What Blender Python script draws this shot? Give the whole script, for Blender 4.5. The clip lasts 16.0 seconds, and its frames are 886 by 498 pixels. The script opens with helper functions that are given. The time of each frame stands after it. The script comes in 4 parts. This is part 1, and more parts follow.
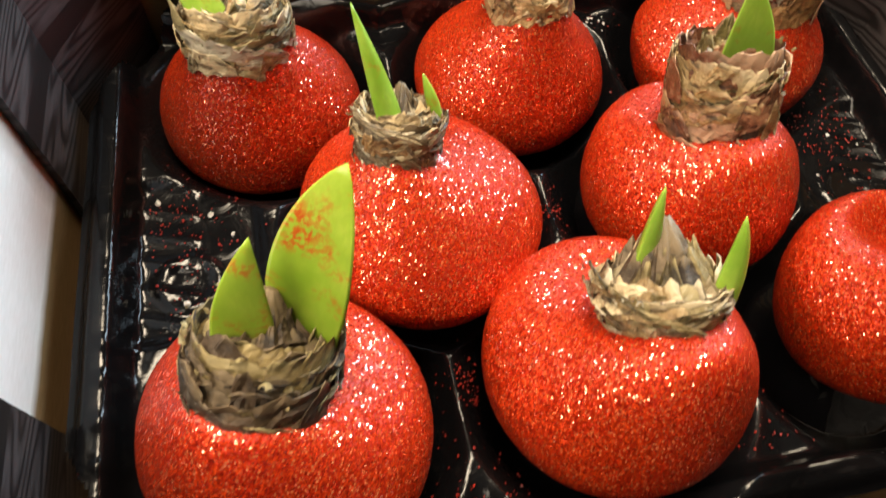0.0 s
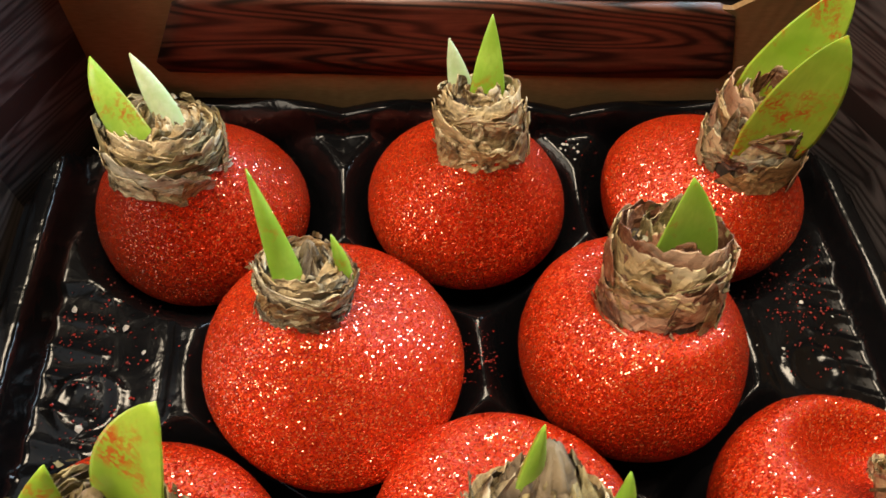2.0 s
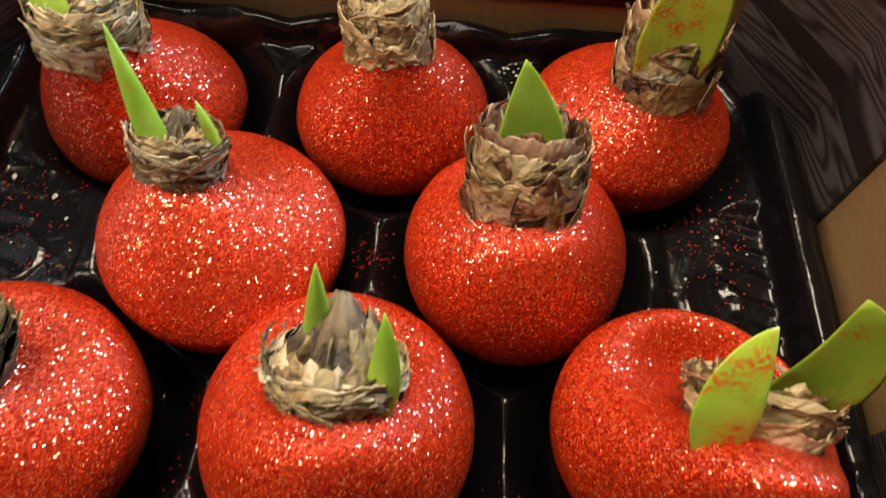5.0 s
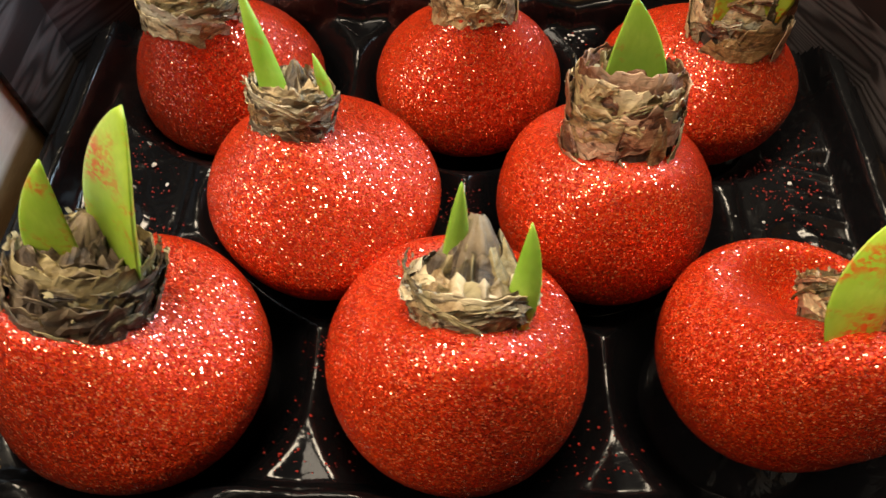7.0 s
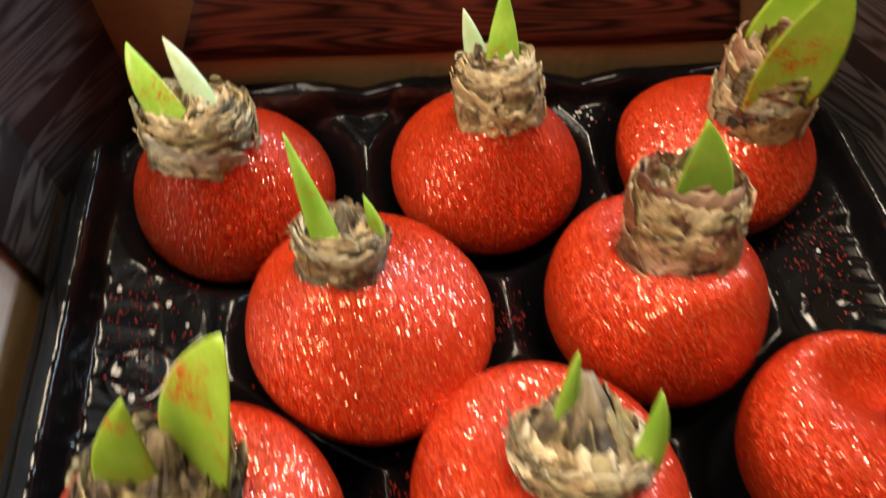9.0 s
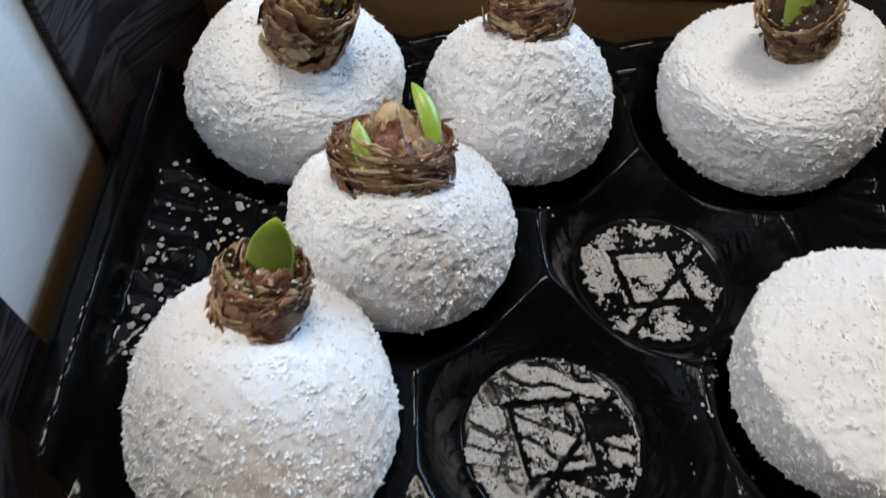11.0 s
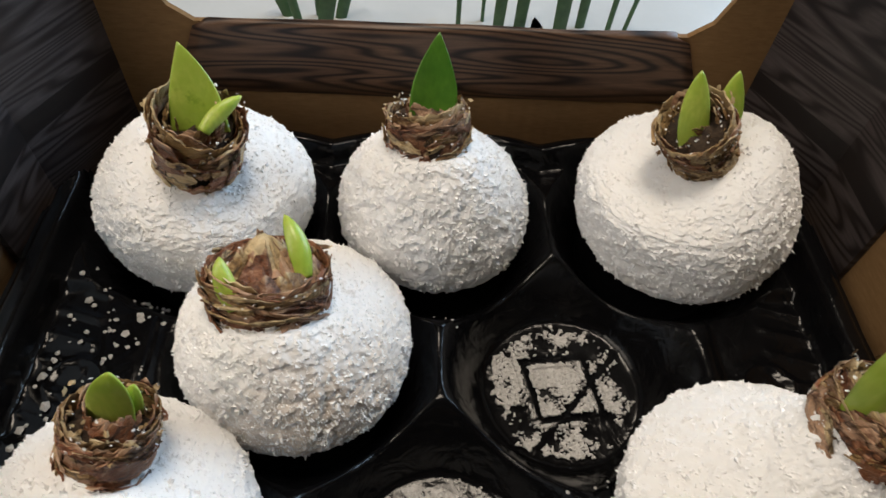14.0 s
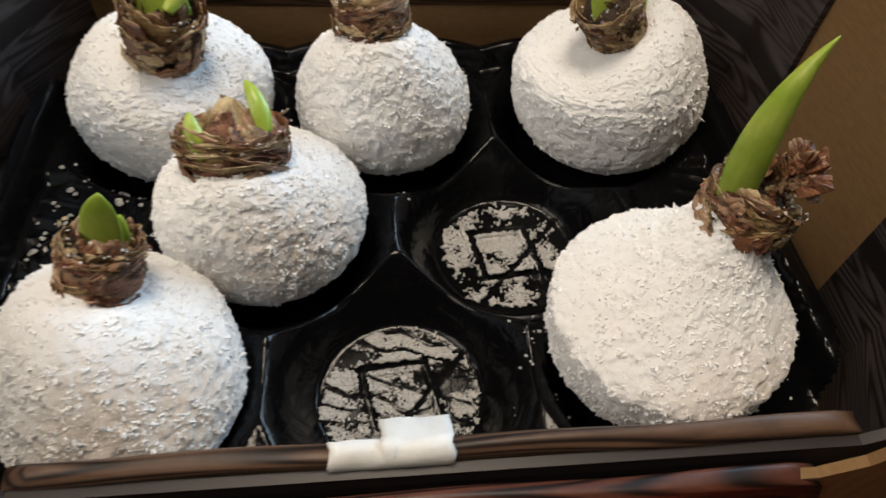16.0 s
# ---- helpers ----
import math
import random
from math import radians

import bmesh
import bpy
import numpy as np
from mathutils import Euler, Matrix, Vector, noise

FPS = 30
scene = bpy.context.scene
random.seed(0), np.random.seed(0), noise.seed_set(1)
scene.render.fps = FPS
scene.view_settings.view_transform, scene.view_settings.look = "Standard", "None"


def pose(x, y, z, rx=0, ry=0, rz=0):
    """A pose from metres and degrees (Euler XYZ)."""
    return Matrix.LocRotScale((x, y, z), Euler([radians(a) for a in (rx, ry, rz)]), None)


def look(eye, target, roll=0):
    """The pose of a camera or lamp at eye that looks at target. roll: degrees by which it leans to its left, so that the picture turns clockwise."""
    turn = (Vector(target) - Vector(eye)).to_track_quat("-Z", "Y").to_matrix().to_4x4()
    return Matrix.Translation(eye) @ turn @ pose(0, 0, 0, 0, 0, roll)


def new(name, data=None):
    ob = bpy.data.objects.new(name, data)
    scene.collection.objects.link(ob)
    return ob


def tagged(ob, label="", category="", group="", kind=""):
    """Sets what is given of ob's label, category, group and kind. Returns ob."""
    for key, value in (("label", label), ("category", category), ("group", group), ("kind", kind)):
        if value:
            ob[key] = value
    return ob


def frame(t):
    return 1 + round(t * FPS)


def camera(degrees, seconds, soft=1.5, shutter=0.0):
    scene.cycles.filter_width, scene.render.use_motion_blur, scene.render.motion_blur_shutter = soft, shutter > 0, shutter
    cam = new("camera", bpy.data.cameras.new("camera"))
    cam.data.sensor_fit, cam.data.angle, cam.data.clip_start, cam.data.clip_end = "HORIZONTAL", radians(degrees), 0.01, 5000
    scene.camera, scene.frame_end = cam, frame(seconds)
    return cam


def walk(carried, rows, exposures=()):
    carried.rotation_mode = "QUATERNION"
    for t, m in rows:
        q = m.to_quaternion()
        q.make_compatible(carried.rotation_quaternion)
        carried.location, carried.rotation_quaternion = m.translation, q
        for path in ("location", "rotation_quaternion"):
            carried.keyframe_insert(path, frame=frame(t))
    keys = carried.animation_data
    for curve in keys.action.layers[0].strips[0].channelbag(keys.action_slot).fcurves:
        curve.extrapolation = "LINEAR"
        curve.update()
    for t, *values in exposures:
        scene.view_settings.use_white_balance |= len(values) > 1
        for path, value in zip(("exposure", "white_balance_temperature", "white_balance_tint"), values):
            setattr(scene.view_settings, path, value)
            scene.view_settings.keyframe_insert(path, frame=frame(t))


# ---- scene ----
cam = camera(68.2, 16.0, soft=1.5, shutter=0.5)
PATH = [
    (0, (-0.093, -0.28, 0.234), (0.226, 0.656, -1.504), 8.6),
    (0.5, (-0.081, -0.265, 0.238), (0.215, 0.712, -1.482), 8.6),
    (1, (-0.07, -0.253, 0.241), (0.224, 0.75, -1.464), 10.1),
    (1.5, (-0.058, -0.243, 0.245), (0.2, 0.776, -1.457), 10.0),
    (2, (-0.046, -0.237, 0.248), (0.186, 0.78, -1.459), 9.9),
    (2.5, (-0.033, -0.234, 0.256), (0.179, 0.79, -1.449), 10.5),
    (3, (-0.013, -0.233, 0.259), (0.139, 0.766, -1.467), 8.7),
    (3.5, (0.008, -0.23, 0.254), (0.118, 0.744, -1.489), 7.3),
    (4, (0.021, -0.238, 0.252), (0.073, 0.731, -1.497), 5.2),
    (4.2, (0.028, -0.243, 0.249), (0.076, 0.727, -1.499), 5.3),
    (6.3, (0.023, -0.304, 0.239), (-0.037, 0.681, -1.501), 1.8),
    (6.5, (0.013, -0.303, 0.238), (-0.039, 0.692, -1.496), 1.9),
    (7, (-0.008, -0.301, 0.239), (-0.013, 0.704, -1.49), 1.8),
    (7.5, (-0.029, -0.305, 0.243), (0.024, 0.717, -1.475), 2.5),
    (8, (-0.037, -0.305, 0.247), (0.07, 0.717, -1.469), 4.4),
    (8.5, (-0.041, -0.297, 0.251), (0.081, 0.717, -1.468), 4.1),
    (9, (-0.053, -0.254, 0.249), (0.14, 0.764, -1.461), 5.2),
    (9.4, (-0.073, -0.197, 0.252), (0.181, 0.842, -1.437), 6.3),
    (9.5, (-0.075, -0.183, 0.251), (0.17, 0.906, -1.408), 5.5),
    (9.6, (-0.076, -0.166, 0.253), (0.155, 0.916, -1.413), 5.2),
    (9.8, (-0.079, -0.14, 0.245), (0.17, 0.931, -1.426), 7.2),
    (10, (-0.079, -0.114, 0.238), (0.158, 0.957, -1.435), 6.7),
    (10.2, (-0.074, -0.084, 0.235), (0.095, 1.007, -1.433), 5.4),
    (12.3, (-0.042, 0.013, 0.225), (0.12, 1.197, -1.378), 7.5),
    (12.5, (-0.036, 0.016, 0.233), (0.116, 1.216, -1.36), 6.7),
    (13, (-0.029, 0.017, 0.242), (0.095, 1.238, -1.337), 5.5),
    (13.5, (-0.018, 0.015, 0.248), (0.083, 1.249, -1.323), 4.7),
    (14, (-0.007, 0.013, 0.25), (0.09, 1.242, -1.325), 4.6),
    (14.5, (0.006, 0.004, 0.248), (0.156, 1.202, -1.346), 6.3),
    (15, (0.015, -0.014, 0.243), (0.195, 1.16, -1.366), 5.4),
    (15.5, (0.016, -0.033, 0.238), (0.206, 1.124, -1.382), 5.0),
    (16, (0.001, -0.051, 0.245), (0.181, 1.138, -1.353), 4.8),
]
walk(cam, [(t, look(eye, target, roll)) for t, eye, target, roll in PATH],
     exposures=[(0.0, -0.15, 6700, 8), (1.0, -0.33, 6700, 8), (2.5, -0.52, 6700, 8), (4.2, -0.52, 6700, 8), (6.3, -0.42, 6700, 8), (8.5, -0.25, 6700, 8), (9.0, -0.33, 6700, 8), (9.4, -0.6, 6200, 8), (9.8, -1.28, 5350, 10), (10.2, -1.55, 5300, 10), (12.3, -1.77, 5750, 10), (16.0, -1.66, 6150, 10)])

# ---- world and light ----
world = bpy.data.worlds.new("world")
scene.world = world
world.use_nodes = True
_bg = world.node_tree.nodes["Background"]
_bg.inputs[0].default_value = (0.75, 0.85, 1.0, 1)
_bg.inputs[1].default_value = 0.015


def area(name, eye, target, sx, sy, watts, colour):
    d = bpy.data.lights.new(name, "AREA")
    d.shape, d.size, d.size_y, d.energy, d.color = "RECTANGLE", sx, sy, watts, colour
    ob = new(name, d)
    ob.matrix_world = look(eye, target)
    return ob


WINDOW_W, SPOT_W, TUBE_W, FILL_W = 98.0, 30.0, 50.0, 60.0
area("window_daylight", (1.30, 1.05, 0.66), (0, 0.05, 0), 1.3, 0.8, WINDOW_W, (0.64, 0.83, 1.0))
area("ceiling_lamp_light", (0.05, 0.42, 1.85), (0.04, 0.16, 0), 0.60, 0.60, TUBE_W, (1.0, 0.83, 0.63))
# broad fill from the left, added to brighten bulb fronts and the right wall
area("ceiling_lamp_light", (-1.25, -0.30, 1.55), (0, 0.15, 0), 1.20, 1.20, FILL_W, (1.0, 0.86, 0.70))
area("ceiling_lamp_light", (-0.15, 0.55, 2.3), (-0.15, 0.55, 0), 0.70, 0.70, SPOT_W, (1.0, 0.83, 0.63))


# ---- materials ----
class Mat:
    """A node material with short ways to add nodes."""

    def __init__(self, name):
        self.m = bpy.data.materials.new(name)
        self.m.use_nodes = True
        self.t = self.m.node_tree
        self.b = self.t.nodes["Principled BSDF"]

    def n(self, kind, **props):
        node = self.t.nodes.new(kind)
        for key, value in props.items():
            if key == "op":
                node.operation = value
            elif key == "feature":
                node.feature = value
            elif key == "data":
                node.data_type = value
            elif key == "blend":
                node.blend_type = value
        return node

    def link(self, a, b):
        self.t.links.new(a, b)

    def coords(self, scale=(1, 1, 1), kind="Object", rot=(0, 0, 0)):
        c = self.n("ShaderNodeTexCoord")
        mp = self.n("ShaderNodeMapping")
        mp.inputs["Scale"].default_value = scale
        mp.inputs["Rotation"].default_value = rot
        self.link(c.outputs[kind], mp.inputs["Vector"])
        return mp.outputs["Vector"]

    def noise(self, vec, scale, detail=4, rough=0.55, distortion=0.0):
        t = self.n("ShaderNodeTexNoise")
        t.inputs["Scale"].default_value, t.inputs["Detail"].default_value = scale, detail
        t.inputs["Roughness"].default_value, t.inputs["Distortion"].default_value = rough, distortion
        self.link(vec, t.inputs["Vector"])
        return t.outputs["Fac"]

    def ramp(self, fac, stops):
        r = self.n("ShaderNodeValToRGB")
        e = r.color_ramp.elements
        while len(e) < len(stops):
            e.new(0.5)
        for el, (p, c) in zip(e, stops):
            el.position, el.color = p, (*c, 1) if len(c) == 3 else c
        self.link(fac, r.inputs["Fac"])
        return r.outputs["Color"]

    def mix(self, fac, a, b, blend="MIX"):
        x = self.n("ShaderNodeMix", data="RGBA", blend=blend)
        for v, i in ((fac, 0), (a, 6), (b, 7)):
            if isinstance(v, (int, float)):
                x.inputs[i].default_value = v
            elif isinstance(v, tuple):
                x.inputs[i].default_value = (*v, 1)
            else:
                self.link(v, x.inputs[i])
        return x.outputs[2]

    def bump(self, height, strength, distance, normal=None):
        b = self.n("ShaderNodeBump")
        b.inputs["Strength"].default_value, b.inputs["Distance"].default_value = strength, distance
        self.link(height, b.inputs["Height"])
        if normal is not None:
            self.link(normal, b.inputs["Normal"])
        self.link(b.outputs["Normal"], self.b.inputs["Normal"])
        return b.outputs["Normal"]

    def set(self, colour=None, rough=None, metal=None, spec=None):
        for key, v in (("Base Color", colour), ("Roughness", rough), ("Metallic", metal), ("Specular IOR Level", spec)):
            if v is None:
                continue
            if isinstance(v, (int, float)):
                self.b.inputs[key].default_value = v
            elif isinstance(v, tuple):
                self.b.inputs[key].default_value = (*v, 1)
            else:
                self.link(v, self.b.inputs[key])
        return self.m


def make_glitter():
    """Red glitter: a fine red bed, and metal flakes of about a millimetre, each tilted its own way."""
    k = Mat("red_glitter")
    v = k.coords()
    geo = k.n("ShaderNodeNewGeometry")

    def cells(scale):
        c = k.n("ShaderNodeTexVoronoi", feature="F1")
        c.inputs["Scale"].default_value = scale
        k.link(v, c.inputs["Vector"])
        sep = k.n("ShaderNodeSeparateColor")
        k.link(c.outputs["Color"], sep.inputs[0])
        return c, sep

    def tilted(source, amount):
        off = k.n("ShaderNodeVectorMath", op="SUBTRACT")
        k.link(source.outputs["Color"], off.inputs[0])
        off.inputs[1].default_value = (0.5, 0.5, 0.5)
        sc = k.n("ShaderNodeVectorMath", op="SCALE")
        k.link(off.outputs[0], sc.inputs[0])
        sc.inputs["Scale"].default_value = amount
        add = k.n("ShaderNodeVectorMath", op="ADD")
        k.link(geo.outputs["Normal"], add.inputs[0])
        k.link(sc.outputs[0], add.inputs[1])
        nrm = k.n("ShaderNodeVectorMath", op="NORMALIZE")
        k.link(add.outputs[0], nrm.inputs[0])
        return nrm.outputs[0]

    bed, bed_rgb = cells(2100)
    flake, flake_rgb = cells(1200)
    big = k.noise(v, 35, 3)
    tone = k.ramp(bed_rgb.outputs[0], [(0.0, (0.17, 0.004, 0.001)), (0.5, (0.42, 0.017, 0.002)), (1.0, (0.74, 0.066, 0.007))])
    tone = k.mix(k.ramp(big, [(0.35, (0.0, 0.0, 0.0)), (0.7, (0.40, 0.40, 0.40))]), tone, (0.36, 0.011, 0.002))
    k.set(tone, 0.42, k.ramp(bed_rgb.outputs[1], [(0.5, (0.10, 0.10, 0.10)), (0.7, (0.60, 0.60, 0.60))]), 0.35)
    k.link(tilted(bed, 0.75), k.b.inputs["Normal"])
    gloss = k.n("ShaderNodeBsdfPrincipled")
    gloss.inputs["Metallic"].default_value, gloss.inputs["Roughness"].default_value = 0.62, 0.17
    gloss.inputs["Coat Weight"].default_value, gloss.inputs["Coat Roughness"].default_value = 1.0, 0.075
    gloss.inputs["Coat IOR"].default_value = 2.0
    k.link(k.ramp(flake_rgb.outputs[1], [(0.2, (0.75, 0.045, 0.008)), (0.6, (0.95, 0.13, 0.03)), (1.0, (1.0, 0.30, 0.11))]), gloss.inputs["Base Color"])
    k.link(tilted(flake, 0.82), gloss.inputs["Normal"])
    k.link(tilted(flake, 0.82), gloss.inputs["Coat Normal"])
    near = k.ramp(flake.outputs["Distance"], [(0.40, (1, 1, 1)), (0.46, (0, 0, 0))])
    some = k.ramp(flake_rgb.outputs[2], [(0.30, (0, 0, 0)), (0.32, (1, 1, 1))])
    join = k.n("ShaderNodeMixShader")
    k.link(k.mix(1.0, near, some, "MULTIPLY"), join.inputs[0])
    k.link(k.b.outputs[0], join.inputs[1])
    k.link(gloss.outputs[0], join.inputs[2])
    k.link(join.outputs[0], k.t.nodes["Material Output"].inputs["Surface"])
    return k.m


def make_flock(name="white_flock", worn=None, fibre=False):
    """Soft white flocking; worn is the middle of a patch where the tan wax shows through."""
    k = Mat(name)
    v = k.coords()
    fine = k.noise(v, 1700, 5, 0.75)
    mid = k.noise(v, 420, 5, 0.7)
    stain = k.noise(v, 24, 4, 0.6)
    col = k.mix(k.ramp(stain, [(0.52, (0, 0, 0)), (0.80, (0.5, 0.5, 0.5))]), (0.94, 0.94, 0.94), (0.88, 0.83, 0.75))
    if worn:
        d = k.n("ShaderNodeVectorMath", op="DISTANCE")
        k.link(v, d.inputs[0])
        d.inputs[1].default_value = worn
        wob = k.n("ShaderNodeMath", op="MULTIPLY_ADD")
        k.link(k.noise(v, 130, 5, 0.7), wob.inputs[0])
        wob.inputs[1].default_value = 0.030
        k.link(d.outputs["Value"], wob.inputs[2])
        col = k.mix(k.ramp(wob.outputs[0], [(0.044, (0.55, 0.55, 0.55)), (0.072, (0, 0, 0))]), col, (0.62, 0.46, 0.30))
    k.set(col, 0.95, 0.0, 0.15)
    s = k.n("ShaderNodeMath", op="ADD")
    k.link(fine, s.inputs[0])
    k.link(mid, s.inputs[1])
    k.bump(s.outputs[0], 0.22, 0.0006)
    k.b.inputs["Sheen Weight"].default_value = 0.5
    k.b.inputs["Sheen Roughness"].default_value = 0.6
    k.b.inputs["Subsurface Weight"].default_value = 0.0 if fibre else 0.12
    k.b.inputs["Subsurface Radius"].default_value = (0.0022, 0.0020, 0.0018)
    k.b.inputs["Subsurface Scale"].default_value = 1.0
    return k.m


def make_skin(name, tones):
    """Dry papery bulb scales: each of its own tone, with crease shade painted in, pale fibres, blotches and torn pale
    upper edges.
    """
    k = Mat(name)
    streak = k.noise(k.coords((0.40, 0.40, 2.2)), 420, 6, 0.75, 1.4)
    fold = k.noise(k.coords((0.6, 0.6, 1.6)), 130, 4, 0.6, 1.8)
    patch = k.noise(k.coords(), 170, 5, 0.7)
    own = k.n("ShaderNodeObjectInfo")
    mine = k.ramp(own.outputs["Random"], [(0.0, tones[0]), (0.22, tones[1]), (0.60, tones[2]), (0.92, tones[3])])
    line = k.ramp(streak, [(0.36, tones[0]), (0.45, tones[1]), (0.54, tones[2]), (0.66, tones[3])])
    base = k.mix(0.58, line, mine)
    base = k.mix(k.ramp(patch, [(0.52, (0, 0, 0)), (0.62, (0.55, 0.55, 0.55))]), base, tones[1])
    # shade of the creases put into the colour, where the bump folds sink
    base = k.mix(k.ramp(fold, [(0.36, (0.85, 0.85, 0.85)), (0.46, (0, 0, 0))]), base, tones[0])
    gen = k.n("ShaderNodeTexCoord")
    sep = k.n("ShaderNodeSeparateXYZ")
    k.link(gen.outputs["Generated"], sep.inputs[0])
    rim = k.ramp(sep.outputs[2], [(0.82, (0, 0, 0)), (0.97, (0.8, 0.8, 0.8))])
    k.set(k.mix(rim, base, tones[3]), k.ramp(patch, [(0.3, (0.32, 0.32, 0.32)), (0.7, (0.62, 0.62, 0.62))]), 0.0, 0.45)
    sum_ = k.n("ShaderNodeMath", op="MULTIPLY_ADD")
    k.link(fold, sum_.inputs[0])
    sum_.inputs[1].default_value = 1.6
    k.link(streak, sum_.inputs[2])
    k.bump(sum_.outputs[0], 0.55, 0.0012)
    return k.m


def make_leaf(name, low, high, stain, amount):
    """Fleshy green leaf with fine veins, a paler base and glitter or rust stains."""
    k = Mat(name)
    v = k.coords()
    blot = k.noise(v, 60, 4, 0.6)
    grain = k.noise(k.coords((1, 1, 0.2)), 600, 3)
    speck = k.noise(v, 700, 2, 0.5)
    wide = k.noise(v, 55, 3, 0.5)
    col = k.mix(k.ramp(wide, [(0.35, (0, 0, 0)), (0.65, (1, 1, 1))]), low, high)
    col = k.mix(k.ramp(grain, [(0.40, (0.35, 0.35, 0.35)), (0.6, (0, 0, 0))]), col, low)
    m = k.ramp(blot, [(0.62 - amount, (0, 0, 0)), (0.72 - amount * 0.6, (1, 1, 1))])
    m2 = k.ramp(speck, [(0.42, (0, 0, 0)), (0.56, (1, 1, 1))])
    both = k.mix(1.0, m, m2, "MULTIPLY")
    k.set(k.mix(both, col, stain), 0.32, 0.0, 0.5)
    k.bump(grain, 0.07, 0.0006)
    k.b.inputs["Subsurface Weight"].default_value = 0.3
    k.b.inputs["Subsurface Radius"].default_value = (0.002, 0.004, 0.001)
    return k.m


def make_plastic():
    k = Mat("black_plastic")
    v = k.coords()
    dust = k.noise(v, 240, 5, 0.7)
    smear = k.noise(v, 30, 4, 0.6, 1.0)
    k.set(k.ramp(dust, [(0.58, (0.003, 0.003, 0.0035)), (0.85, (0.015, 0.014, 0.013))]))
    k.set(None, k.ramp(smear, [(0.3, (0.10, 0.10, 0.10)), (0.7, (0.24, 0.24, 0.24))]), 0.0, 0.24)
    k.bump(k.noise(v, 70, 3, 0.5, 0.8), 0.20, 0.005)
    return k.m


def make_kraft(name="kraft_board", shade=1.0):
    k = Mat(name)
    fibre = k.noise(k.coords((1, 1, 6)), 160, 5, 0.7)
    flute = k.n("ShaderNodeTexWave")
    flute.inputs["Scale"].default_value, flute.inputs["Distortion"].default_value = 45, 0.6
    k.link(k.coords((1, 1, 0)), flute.inputs["Vector"])
    a = tuple(c * shade for c in (0.185, 0.105, 0.042))
    b = tuple(c * shade for c in (0.245, 0.146, 0.063))
    col = k.ramp(fibre, [(0.3, a), (0.7, b)])
    k.set(col, 0.75, 0.0, 0.25)
    k.bump(flute.outputs["Fac"], 0.12, 0.0006)
    return k.m


def make_lit_side():
    """Bare board with daylight painted pale on its middle, soft at the far end and along the foot."""
    k = Mat("kraft_board_daylit")
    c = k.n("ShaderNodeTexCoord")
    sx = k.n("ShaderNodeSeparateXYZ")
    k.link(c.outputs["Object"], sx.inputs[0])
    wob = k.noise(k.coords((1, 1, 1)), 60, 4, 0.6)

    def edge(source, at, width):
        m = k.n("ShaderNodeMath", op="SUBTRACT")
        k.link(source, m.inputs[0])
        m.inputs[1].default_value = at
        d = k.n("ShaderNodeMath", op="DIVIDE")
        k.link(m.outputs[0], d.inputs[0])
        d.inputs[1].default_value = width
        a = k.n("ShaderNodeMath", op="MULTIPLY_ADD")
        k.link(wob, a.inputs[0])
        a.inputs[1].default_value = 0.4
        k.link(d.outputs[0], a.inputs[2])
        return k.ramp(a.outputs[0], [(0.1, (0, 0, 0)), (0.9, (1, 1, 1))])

    # where the painted daylight lies: fades at the far end and the foot
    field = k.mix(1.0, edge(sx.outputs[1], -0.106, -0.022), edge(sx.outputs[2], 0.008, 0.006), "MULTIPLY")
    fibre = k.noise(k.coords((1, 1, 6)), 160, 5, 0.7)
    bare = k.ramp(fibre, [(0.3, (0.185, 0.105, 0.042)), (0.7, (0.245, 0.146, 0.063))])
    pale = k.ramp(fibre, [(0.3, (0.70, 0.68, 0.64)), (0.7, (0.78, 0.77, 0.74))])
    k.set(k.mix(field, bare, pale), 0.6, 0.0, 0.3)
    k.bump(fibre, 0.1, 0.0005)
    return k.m


